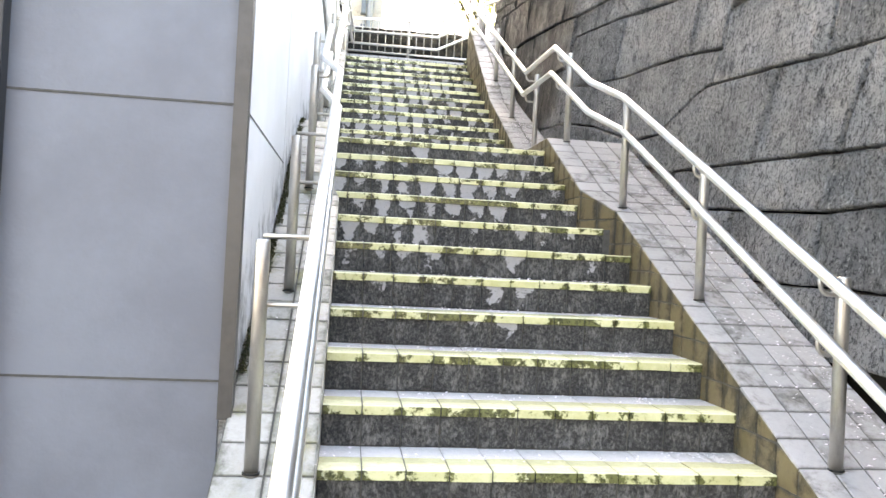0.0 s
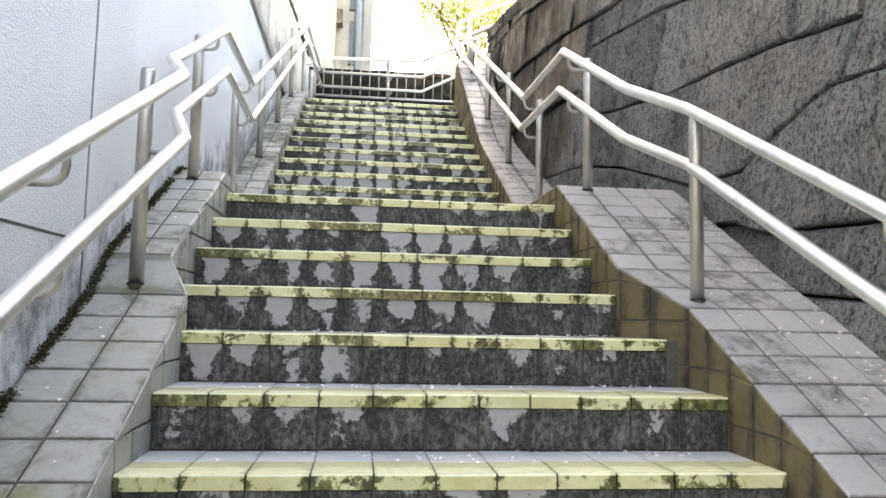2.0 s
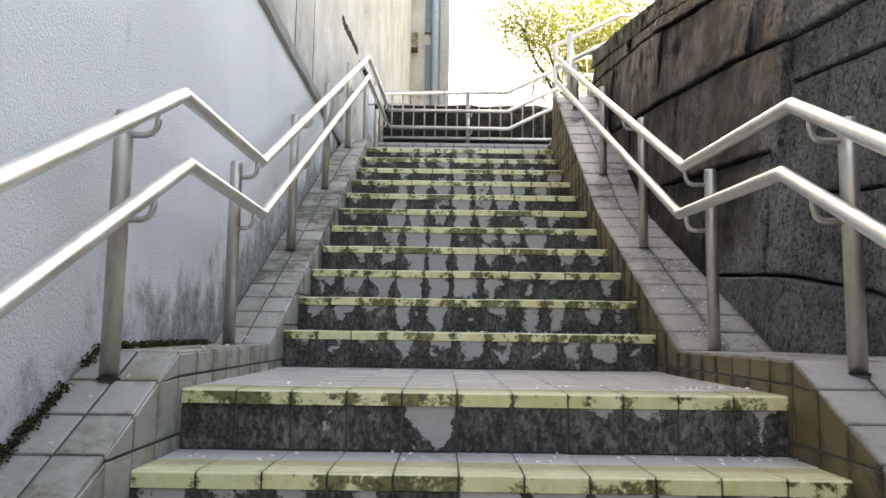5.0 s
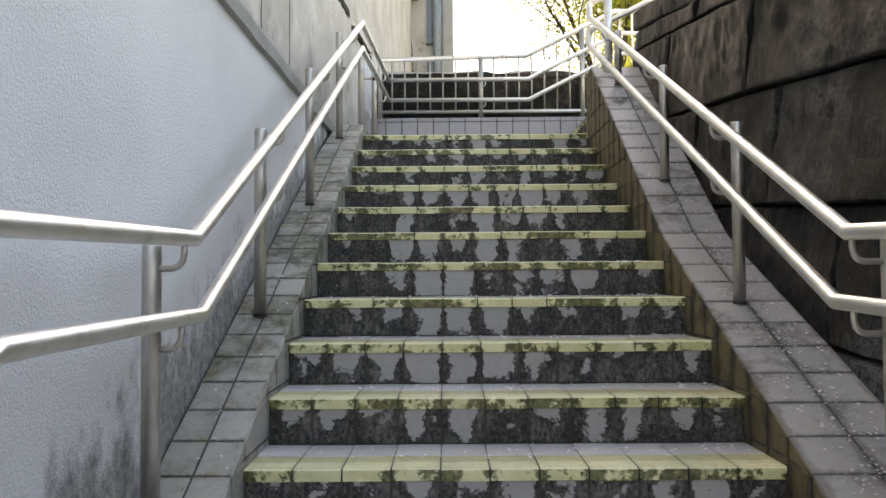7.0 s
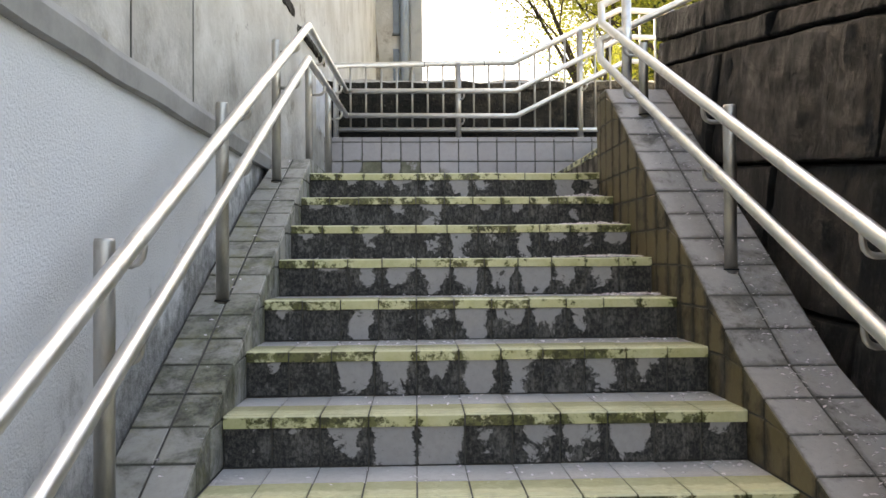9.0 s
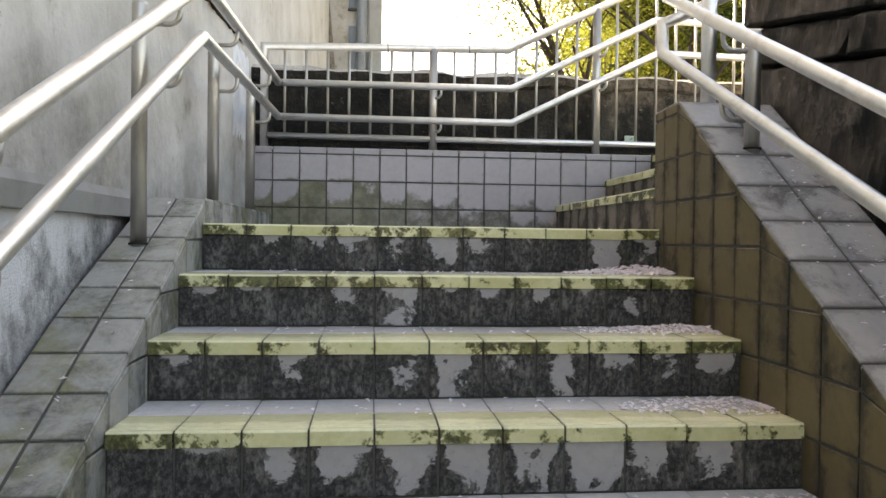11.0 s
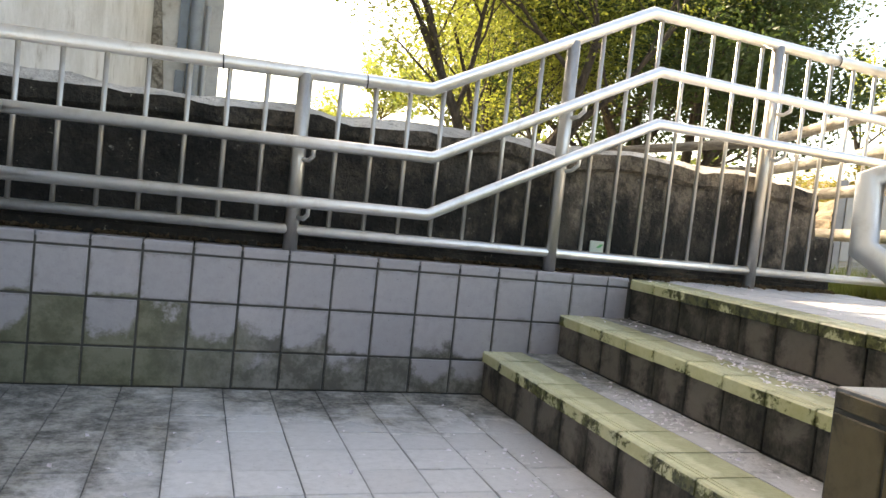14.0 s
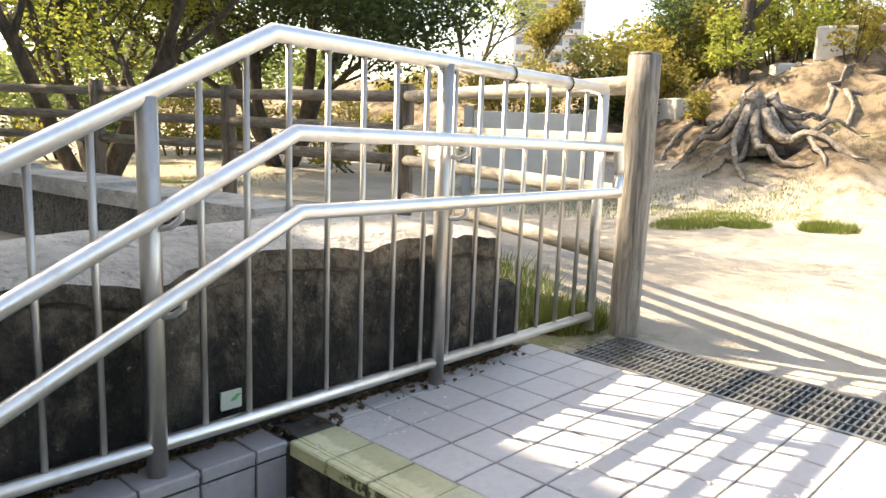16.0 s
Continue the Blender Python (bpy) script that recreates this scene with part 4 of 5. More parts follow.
handrail("handrail_left", "double brushed steel handrail on posts beside the stucco wall", LU, LL,
         [(0.365, 2.44), (0.38, 3.45), (0.39, 4.48), (0.345, 5.42), (0.345, 6.45), (0.35, 7.52), (0.35, 8.58), (0.35, 9.68), (0.405, 10.50), (0.44, 11.25)], left_top)
handrail("handrail_right", "double brushed steel handrail on posts beside the stone wall", RU, RL,
         [(2.38, 1.4), (2.38, 2.42), (2.345, 3.43), (2.30, 4.39), (2.25, 5.49), (2.25, 6.51), (2.25, 7.52), (2.25, 8.5), (2.25, 9.53)], right_top)
side_rail = thing("side_post", "tall steel rail post standing on the curb's end", "post", at=(0, 0, 0))
tube("post", [(2.26, 9.86, 4.59), (2.26, 9.86, 5.20)], 0.027, STEEL, side_rail)
tube("post", [(3.2, 9.9, 4.62), (3.2, 9.9, 5.37)], 0.024, STEEL, side_rail)

RY = 11.60
TOPR = [(0.46, RY, 4.63), (0.46, RY, 5.198), (1.858, RY, 5.227), (2.708, RY, 5.65), (4.20, RY, 5.593), (4.21, RY, 4.635)]
MIDR = [(0.55, 11.50, 4.975), (1.866, 11.53, 4.987), (2.725, 11.53, 5.416), (4.22, 11.53, 5.375), (4.235, 11.53, 5.30), (4.235, 11.53, 5.27)]
LOWR = [(0.55, 11.50, 4.787), (1.868, 11.53, 4.791), (2.737, 11.53, 5.222), (4.23, 11.53, 5.20), (4.235, 11.53, 5.27)]
railing = thing("railing", "brushed steel railing with upright bars on the tiled wall", "railing")
tube("top_rail", TOPR[:5], 0.0225, STEEL, railing)
tube("end_post", TOPR[4:], 0.021, STEEL, railing)
tube("middle_rail", MIDR, 0.020, STEEL, railing)
tube("lower_rail", LOWR, 0.020, STEEL, railing)
tube("bottom_rail", [(0.47, RY, 4.695), (4.2, RY, 4.695)], 0.018, STEEL, railing)
top_of = along([(p[0], p[2]) for p in TOPR[1:5]])
mid_of, low_of = along([(p[0], p[2]) for p in MIDR[:4]]), along([(p[0], p[2]) for p in LOWR[:4]])
for x in (1.42, 2.388, 3.314):
    p = tube("post", [(x, RY, 4.60), (x, RY, top_of(x) - 0.005)], 0.0245, POSTSTEEL, railing)
    for fn in (mid_of, low_of):
        tube("bracket", [(x, RY, fn(x) - 0.05), (x + 0.03, RY - 0.04, fn(x + 0.03) - 0.055), (x + 0.04, RY - 0.065, fn(x + 0.04) - 0.04), (x + 0.04, RY - 0.07, fn(x + 0.04))], 0.0075, STEEL, p, sides=8)
x = 0.574
while x < 4.15:
    if min(abs(x - q) for q in (1.42, 2.388, 3.314)) > 0.04:
        tube("baluster", [(x, RY, 4.70), (x, RY, top_of(x))], 0.0085, POSTSTEEL, railing, sides=8)
    x += 0.121
for x in (3.62, 3.95, 1.15, 1.62):
    tube("cable_tie", [(x + 0.001 * k, RY + 0.0245 * math.cos(k * 0.6), top_of(x) + 0.0245 * math.sin(k * 0.6)) for k in range(11)], 0.0022, WIRE, railing, sides=5)

# ---- old walls behind the railing ----
dark = tagged(thing("dark_wall", "old black stained concrete wall with a broken stone cap", "wall", kind="structure"))
nx, prof = 60, [(11.68, 4.55), (11.675, 4.80), (11.69, 5.02), (11.66, 5.035), (11.66, 5.09), (11.72, 5.12), (11.95, 5.135), (12.25, 5.11), (12.32, 5.0), (12.33, 4.3)]
verts, faces = [], []
for i in range(nx + 1):
    x = 0.36 + (3.74 - 0.36) * i / nx
    for j, (y, z) in enumerate(prof):
        q = Vector((x * 3.1, y * 3, z * 4))
        a = noise.noise(q) * 0.03 + noise.noise(q * 3.3) * 0.014
        drop = 0.06 * max(0.0, (x - 2.9) / 0.84) ** 2
        verts.append((x + (0.1 * noise.noise(Vector((0, y * 4, z * 3))) if i == nx else 0), y + a * (1.0 if j > 1 else 0.35), z + (a * 1.2 - drop if j > 1 else 0)))
m = len(prof)
faces = [(i * m + j, (i + 1) * m + j, (i + 1) * m + j + 1, i * m + j + 1) for i in range(nx) for j in range(m - 1)]
faces += [tuple(j for j in range(m))[::1], tuple(nx * m + j for j in range(m))[::-1]]
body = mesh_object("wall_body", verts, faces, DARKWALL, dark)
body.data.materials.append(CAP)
# Sunlight is put into the cap's top faces: pale stone there, dark in front.
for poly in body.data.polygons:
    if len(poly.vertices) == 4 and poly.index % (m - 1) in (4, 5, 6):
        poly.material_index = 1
box("wall_footing", (3.66, 11.70, 4.5), (3.86, 12.2, 4.87), DARKWALL, dark, bevel=0.03)
mesh_object("rubble_strip", *hexa([(0.4, 11.662, 4.60), (3.74, 11.662, 4.60), (3.74, 11.70, 4.60), (0.4, 11.70, 4.60)], [(0.4, 11.664, 4.66), (3.74, 11.664, 4.65), (3.74, 11.70, 4.66), (0.4, 11.70, 4.66)]), DARKWALL, dark)
stk = thing("sticker", "small green and white sticker on the dark wall", "sticker")
box("sheet", (2.585, 11.656, 4.705), (2.645, 11.664, 4.755), STICKER, stk, bevel=0.002)
for k in range(4):
    box("print", (2.612 + 0.005 * k, 11.6535, 4.728 + 0.004 * k), (2.626 + 0.005 * k, 11.657, 4.7315 + 0.004 * k), GREEN, stk, "green printed mark")

back = tagged(thing("block_wall", "pale stone block wall with flat coping stones", "wall", kind="structure"))
a, b = Vector((2.95, 18.0, 0)), Vector((3.72, 12.45, 0))
u = (b - a).normalized()
nrm = Vector((u.y, -u.x, 0))
s = 0.0
rb = random.Random(3)
mesh_object("core", *hexa([(v.x, v.y, 4.0) for v in (a - nrm * 0.05, b - nrm * 0.05, b - nrm * 0.28, a - nrm * 0.28)], [(v.x, v.y, 4.88) for v in (a - nrm * 0.05, b - nrm * 0.05, b - nrm * 0.28, a - nrm * 0.28)]), STONEJOINT, back)
while s < (b - a).length - 0.1:
    w = min(rb.uniform(0.42, 0.8), (b - a).length - s)
    p = a + u * s
    zt = 5.03 - 0.008 * s
    lean = rb.uniform(-0.12, 0.02)
    foot = 4.52 + rb.uniform(-0.1, 0.1)
    for z0, z1, shift in ((4.0, foot - 0.012, 0.0), (foot + 0.012, zt - 0.1, lean)):
        q = [p + u * shift + nrm * rb.uniform(0.0, 0.03), p + u * (w - 0.022 + shift) + nrm * rb.uniform(0.0, 0.03), p + u * (w - 0.022 + shift) - nrm * 0.3, p + u * shift - nrm * 0.3]
        mesh_object("block", *hexa([(v.x, v.y, z0) for v in q], [(v.x - u.x * shift, v.y - u.y * shift, z1) for v in q]), PALESTONE, back)
    drop = rb.uniform(-0.015, 0.02)
    mesh_object("coping_stone", *hexa([(v.x, v.y, zt - 0.095) for v in (p + nrm * 0.05, p + u * (w - 0.012) + nrm * 0.05, p + u * (w - 0.012) - nrm * 0.36, p - nrm * 0.36)], [(v.x, v.y, zt + drop) for v in (p + u * 0.01 + nrm * 0.035, p + u * (w - 0.03) + nrm * 0.03, p + u * (w - 0.03) - nrm * 0.34, p + u * 0.01 - nrm * 0.34)]), CAP, back)
    s += w

# ---- far wing with pipes ----
wing = tagged(thing("far_wing", "far building wing with pipes, windows and a slanting eave", "building", kind="structure"))
box("wall", (-6, 20.0, 4.0), (1.16, 26, 13.0), CONCRETE, wing)
box("eave", (-0.1, 19.62, 8.9), (0.52, 19.95, 9.25), ROOT, wing)
mesh_object("slanting_eave", *hexa([(0.50, 19.61, 4.9), (0.66, 19.61, 4.9), (0.66, 19.9, 4.9), (0.50, 19.9, 4.9)], [(-0.02, 19.61, 9.6), (0.22, 19.61, 9.6), (0.22, 19.9, 9.6), (-0.02, 19.9, 9.6)]), ROOT, wing, "brown weathered eave board")
for z in (5.2, 6.6, 8.0, 9.4):
    wn = box("window", (0.68, 19.96, z), (0.80, 19.995, z + 1.1), FARGLASS, wing)
    box("window_frame", (0.665, 19.95, z - 0.04), (0.815, 19.99, z), DARKMETAL, wn)
tube("drain_pipe", [(0.90, 19.86, 4.3), (0.90, 19.86, 13)], 0.085, PIPE, wing, "blue grey drain pipe")
tube("drain_pipe", [(1.05, 19.9, 4.3), (1.05, 19.9, 7.2)], 0.035, PIPEGREY, wing)
box("pillar", (1.02, 19.93, 4.0), (1.24, 20.2, 13.0), PIPEGREY, wing, "grey pillar")
# Unseen wall added behind the start to block fill light.
tagged(box("wall_back", (-14, -14.4, -0.1), (16, -14.0, 9.0), BACKDARK), "plain dark grey wall added out of view to block fill light", "wall", kind="structure")


# ---- upper yard: log fence, stump, plants ----
def log(name, p, q, r, mat, parent, label="", seg=6, sides=14):
    P, Q = Vector(p), Vector(q)
    pts = [P.lerp(Q, i / seg) for i in range(seg + 1)]
    return tube(name, pts, r, mat, parent, label, sides, radii=[r * (1 + 0.05 * noise.noise(v * 2.3)) for v in pts], jitter=0.10)


FENCE = [(4.37, 11.53), (5.28, 13.85), (5.15, 15.95), (4.60, 17.4), (3.7, 19.0), (2.7, 20.6), (1.7, 22.2), (0.8, 23.8)]
fence = thing("log_fence", "weathered round log fence with grey posts and rails", "fence")
for n, (x, y) in enumerate(FENCE):
    g = ground_height(x, y)
    big = n == 0
    r = 0.062 if big else 0.065
    h = 1.14 if big else 1.08
    p = log("post", (x, y, g - 0.1), (x + (-0.008 if big else 0), y, g + h - 0.012), r, WOOD if big else SHADEDPOST, fence, seg=10, sides=20)
    tube("post_cap", [(x + (-0.008 if big else 0), y, g + h - 0.014), (x + (-0.008 if big else 0), y, g + h)], r * 0.93, WOOD if big else SHADEDPOST, p, sides=20)
for n, ((xa, ya), (xb, yb)) in enumerate(zip(FENCE, FENCE[1:])):
    for z in (5.62, 5.39, 5.18, 4.92)[: 4 if n == 0 else 3]:
        log("rail", (xa, ya, z + (0 if n == 0 else -0.02)), (xb, yb, z - 0.02), 0.037 if n == 0 else 0.042, SUNLITRAIL if n == 0 else RAILWOOD, fence)

stump = thing("tree_stump", "old grey tree stump with spreading bare roots", "tree stump")
sx, sy = 11.3, 13.75
sg = ground_height(sx, sy)
rt = random.Random(8)
tube("stub", [(sx + 0.02, sy, sg - 0.1), (sx, sy, sg + 0.15), (sx - 0.03, sy + 0.02, sg + 0.32), (sx - 0.02, sy + 0.05, sg + 0.48), (sx - 0.08, sy + 0.06, sg + 0.60), (sx - 0.10, sy + 0.08, sg + 0.66)], 0.2, ROOT, stump, "gnarled grey stub", 26, radii=[0.34, 0.26, 0.19, 0.16, 0.14, 0.06], jitter=0.6)
for k in range(19):
    a = k / 19 * 2 * math.pi + rt.uniform(-0.2, 0.2)
    L = rt.uniform(0.5, 1.35)
    pts, rad = [], []
    wob = rt.uniform(-0.8, 0.8)
    for i in range(11):
        f = i / 10
        aa = a + wob * f
        x, y = sx + math.cos(aa) * (0.16 + L * f), sy + math.sin(aa) * (0.16 + L * f)
        zz = ground_height(x, y) + (0.52 * (1 - f) ** 2.0) + 0.03 + 0.12 * noise.noise(Vector((x * 4, y * 4, k)))
        pts.append((x, y, zz))
        rad.append((0.035 + 0.04 * ((k * 7) % 5) / 4) * (1 - f) ** 0.8 * rt.uniform(0.85, 1.15) + 0.012)
    tube("root", pts, 0.1, ROOT, stump, sides=11, radii=[v * 0.85 for v in rad], jitter=0.75)

for n, (x, y, w, h) in enumerate(((15.05, 14.05, 0.46, 0.40), (14.4, 14.45, 0.5, 0.2), (15.8, 13.2, 0.6, 0.3), (13.0, 15.6, 0.5, 0.25))):
    g = ground_height(x, y)
    ob = box("stone_block", (-w / 2, -0.3, -0.15), (w / 2, 0.3, h), PALEBLOCK, bevel=0.03)
    ob.matrix_world = pose(x, y, g, 0, 0, 20 + 15 * n)
    tagged(ob, "pale cut stone block lying on the earth bank", "stone block", "blocks on the bank")

board = thing("low_panel", "plain pale grey concrete panel behind the fence", "panel", at=(0, 0, 0))
_c = pose(8.35, 15.08, ground_height(8.35, 15.08), 0, 0, -53)
ob = box("panel", (-0.62, -0.06, 0.1), (0.62, 0.06, 0.95), BOARD, board, bevel=0.01)
ob.matrix_world = _c
for s in (-0.68, 0.68):
    ob = box("post", (s - 0.05, -0.05, -0.1), (s + 0.05, 0.05, 1.0), PIPEGREY, board, bevel=0.008)
    ob.matrix_world = _c


def leaves(name, centres, radii, count, size, mat, parent, seed, flat=0.6, label="", drop=0.0):
    """Many small folded leaves scattered round the centres, thick inside and thin towards the rim."""
    g = np.random.default_rng(seed)
    c = np.asarray(centres)[g.integers(0, len(centres), count)]
    rr = np.asarray(radii)[g.integers(0, len(radii), count)] if np.ndim(radii) else np.full(count, radii)
    d = g.normal(size=(count, 3))
    d /= np.linalg.norm(d, axis=1)[:, None]
    p = c + d * (rr * g.random(count) ** 0.55)[:, None] * np.array([1, 1, flat])
    a = g.normal(size=(count, 3))
    a[:, 2] *= 0.5
    a /= np.linalg.norm(a, axis=1)[:, None]
    b = np.cross(a, g.normal(size=(count, 3)))
    b /= np.linalg.norm(b, axis=1)[:, None]
    s = size * g.uniform(0.6, 1.35, count)[:, None]
    v = np.empty((count, 4, 3))
    v[:, 0], v[:, 2] = p - a * s, p + a * s
    up = np.cross(a, b) * s * 0.18
    v[:, 1], v[:, 3] = p + b * s * 0.5 + up, p - b * s * 0.5 + up
    v = v.reshape(-1, 3)
    me = bpy.data.meshes.new(name)
    idx = np.arange(count * 4).reshape(-1, 4)
    me.from_pydata(v.tolist(), [], idx.tolist())
    me.materials.append(mat)
    ob = new(name, me)
    ob.parent = parent
    return tagged(ob, label)


def branches(base, direction, length, radius, depth, rnd, out, tips, spread=0.55, lift=0.12):
    """Grows one limb and its twigs; collects broken lines with their radii, and twig ends."""
    p, d = Vector(base), Vector(direction).normalized()
    pts, rad = [p.copy()], [radius]
    k = 5
    for i in range(k):
        d = (d + Vector((rnd.uniform(-1, 1), rnd.uniform(-1, 1), rnd.uniform(-0.6, 1) * 0.6)) * 0.16 + Vector((0, 0, lift * 0.3))).normalized()
        p = p + d * length / k
        pts.append(p.copy())
        rad.append(radius * (1 - 0.45 * (i + 1) / k))
        if depth > 0 and i >= 1:
            side = Vector((rnd.uniform(-1, 1), rnd.uniform(-1, 1), rnd.uniform(-0.15, 0.7))).normalized()
            branches(p, d * (1 - spread) + side * spread, length * rnd.uniform(0.5, 0.72), rad[-1] * 0.6, depth - 1, rnd, out, tips, spread, lift)
        if depth == 0 and i >= 2:
            tips.append(tuple(p))
    tips.append(tuple(p))
    out.append((pts, rad))


def wood_mesh(name, limbs, mat, parent, sides=7):
    verts, faces = [], []
    for pts, rad in limbs:
        base = len(verts)
        for i, p in enumerate(pts):
            t = (pts[min(i + 1, len(pts) - 1)] - pts[max(i - 1, 0)]).normalized()
            s = t.cross(Vector((0.3, 0.2, 0.9))).normalized()
            w = t.cross(s)
            for j in range(sides):
                a = 2 * math.pi * j / sides
                verts.append(p + (s * math.cos(a) + w * math.sin(a)) * rad[i])
        for i in range(len(pts) - 1):
            for j in range(sides):
                faces.append((base + i * sides + j, base + i * sides + (j + 1) % sides, base + (i + 1) * sides + (j + 1) % sides, base + (i + 1) * sides + j))
    return mesh_object(name, verts, faces, mat, parent, smooth=True)


def tree(label, x, y, stems, height, radius, leaf, count, size, seed, clump=0.5, depth=3, spread=0.55, lean=0.35, stem_len=0.45):
    rnd = random.Random(seed)
    g = ground_height(x, y)
    t = thing("tree", label, "tree")
    out, tips = [], []
    for s in range(stems):
        a = 2 * math.pi * s / stems + rnd.uniform(-0.4, 0.4)
        k = lean if stems > 1 else 0.08
        d = Vector((math.cos(a) * k, math.sin(a) * k, 1))
        branches((x + math.cos(a) * 0.12, y + math.sin(a) * 0.12, g - 0.1), d, height * stem_len, radius, depth, rnd, out, tips, spread)
    wood_mesh("trunk", out, BARK, t)
    leaves("crown", tips, clump, count, size, leaf, t, seed)
    return t


tree("broad evergreen tree with dark forked trunk and yellow green leaves", 5.1, 18.8, 4, 6.6, 0.09, LEAF, 72000, 0.029, 11, 0.85, lean=0.66)
tree("dense dark evergreen tree with a low crown", 8.6, 20.2, 4, 6.8, 0.11, LEAFDARK, 95000, 0.045, 12, 0.95, lean=0.55)
tree("slender bare stemmed tree at the yard's far edge", 7.6, 40.0, 1, 7.5, 0.14, LEAF, 7000, 0.08, 13, 0.5, stem_len=0.5)
tree("small golden leaved tree in the distance", 25.5, 27.6, 1, 4.2, 0.08, LEAFGOLD, 4200, 0.08, 15, 0.4, spread=0.35)
tree("cherry tree on the earth bank with thin pale blossom", 13.65, 15.05, 1, 6.0, 0.13, PETAL, 5200, 0.035, 16, 0.5, lean=0.5)
tree("leafy tree high on the earth bank", 17.5, 15.5, 2, 6.0, 0.14, LEAF, 22000, 0.07, 17, 0.7)
tree("thin sparse young tree beyond the panel", 21.1, 27.3, 2, 5.2, 0.09, LEAF, 2600, 0.07, 18, 0.5)
tree("leafy tree behind the hedge", 8.5, 27, 2, 7.0, 0.16, LEAFMID, 20000, 0.08, 19, 0.8)


def bush(label, x, y, w, d, h, mat, count, size, seed):
    rnd = random.Random(seed)
    g = ground_height(x, y)
    b = thing("bush", label, "bush", "bushes of the upper yard")
    out, cents = [], []
    for k in range(max(6, int(w * d * 4))):
        a, f = rnd.uniform(0, 6.28), rnd.random() ** 0.5
        px, py = x + math.cos(a) * w * 0.5 * f, y + math.sin(a) * d * 0.5 * f
        ph = g + h * (0.35 + 0.55 * (1 - f * f)) * rnd.uniform(0.75, 1.1)
        cents.append((px, py, ph))
        cents.append((px, py, g + h * 0.3))
        m = Vector((x + (px - x) * 0.5, y + (py - y) * 0.5, g - 0.05))
        out.append(([m, m.lerp(Vector((px, py, ph)), 0.6), Vector((px, py, ph))], [0.02, 0.012, 0.006]))
    tagged(wood_mesh("brushwood", out, BARK, b, 5), kind="stuff")
    leaves("foliage", cents, 0.3 * min(1.4, h), count, size, mat, b, seed, 0.8)
    return b


for n, (x, y, w, d, h, m) in enumerate((
        (4.2, 21.8, 2.6, 1.4, 1.25, LEAFGOLD), (6.4, 22.6, 2.6, 1.5, 1.2, LEAFDARK), (8.4, 23.2, 2.6, 1.4, 1.2, LEAFGOLD), (11.0, 23.6, 3.2, 1.4, 1.0, LEAFGOLD), (13.2, 23.8, 3.0, 1.4, 1.0, LEAFGOLD), (15.6, 24.0, 3.0, 1.4, 1.05, LEAFGOLD),
        (9.2, 18.6, 2.2, 1.0, 0.75, LEAFGOLD), (12.8, 18.8, 2.6, 1.4, 1.3, LEAFGOLD), (14.2, 17.0, 2.2, 1.6, 1.5, LEAFGOLD), (15.6, 15.0, 2.0, 1.6, 1.5, LEAF), (12.4, 16.6, 2.0, 1.2, 1.1, LEAFDARK),
        (16.6, 13.2, 2.2, 1.8, 1.5, LEAFGOLD), (18.4, 18.0, 3.0, 2.4, 2.2, LEAF), (15.2, 11.2, 1.8, 1.4, 1.2, LEAFGOLD), (11.4, 17.6, 2.0, 1.4, 1.1, LEAFGOLD), (12.9, 16.9, 2.0, 1.4, 1.3, LEAFGOLD), (14.0, 16.2, 1.8, 1.2, 1.2, LEAFGOLD), (15.6, 16.2, 2.2, 1.4, 1.7, LEAFGOLD), (16.4, 14.6, 2.0, 1.4, 1.4, LEAFGOLD), (17.0, 14.0, 2.2, 1.6, 1.8, LEAF), (16.3, 12.9, 1.6, 1.2, 1.3, LEAFGOLD), (12.6, 14.9, 1.2, 0.8, 0.5, LEAFGOLD), (13.0, 15.9, 1.6, 1.0, 0.9, LEAFGOLD), (14.0, 15.2, 1.6, 1.0, 1.0, LEAF), (14.8, 13.7, 1.4, 0.9, 0.8, LEAFGOLD), (16.4, 12.0, 1.6, 1.2, 1.2, LEAF), (15.0, 16.6, 2.2, 1.6, 1.6, LEAFDARK))):
    bush("low evergreen shrub with small leaves" if m is not LEAFGOLD else "golden green azalea shrub with fine leaves", x, y, w, d, h, m, int(2600 * max(0.3, w * d * h / 3)), 0.042, 40 + n)


def grass(name, spots, count, h, seed, label):
    g = np.random.default_rng(seed)
    verts, faces = [], []
    for k in range(count):
        x0, y0, rx, ry = spots[g.integers(0, len(spots))]
        a, f = g.uniform(0, 6.28), g.random() ** 0.6
        x, y = x0 + math.cos(a) * rx * f, y0 + math.sin(a) * ry * f
        z = ground_height(x, y) - 0.01
        t, hh = g.uniform(0, 6.28), h * g.uniform(0.4, 1.2)
        w = 0.0035
        lx, ly = g.normal(0, 0.35, 2) * hh
        b = len(verts)
        verts += [(x - math.cos(t) * w, y - math.sin(t) * w, z), (x + math.cos(t) * w, y + math.sin(t) * w, z), (x + lx, y + ly, z + hh)]
        faces.append((b, b + 1, b + 2))
    return tagged(mesh_object(name, verts, faces, GRASS), label, "grass", kind="stuff")


grass("grass", [(4.25, 12.2, 0.35, 0.5), (4.6, 12.8, 0.5, 0.7), (4.3, 11.75, 0.2, 0.15)], 5200, 0.13, 5, "bright green grass growing behind the railing's end")
grass("grass_tuft", [(8.75, 12.0, 0.3, 0.22), (8.6, 12.1, 0.2, 0.12)], 2600, 0.09, 9, "green grass tuft on the trodden earth")
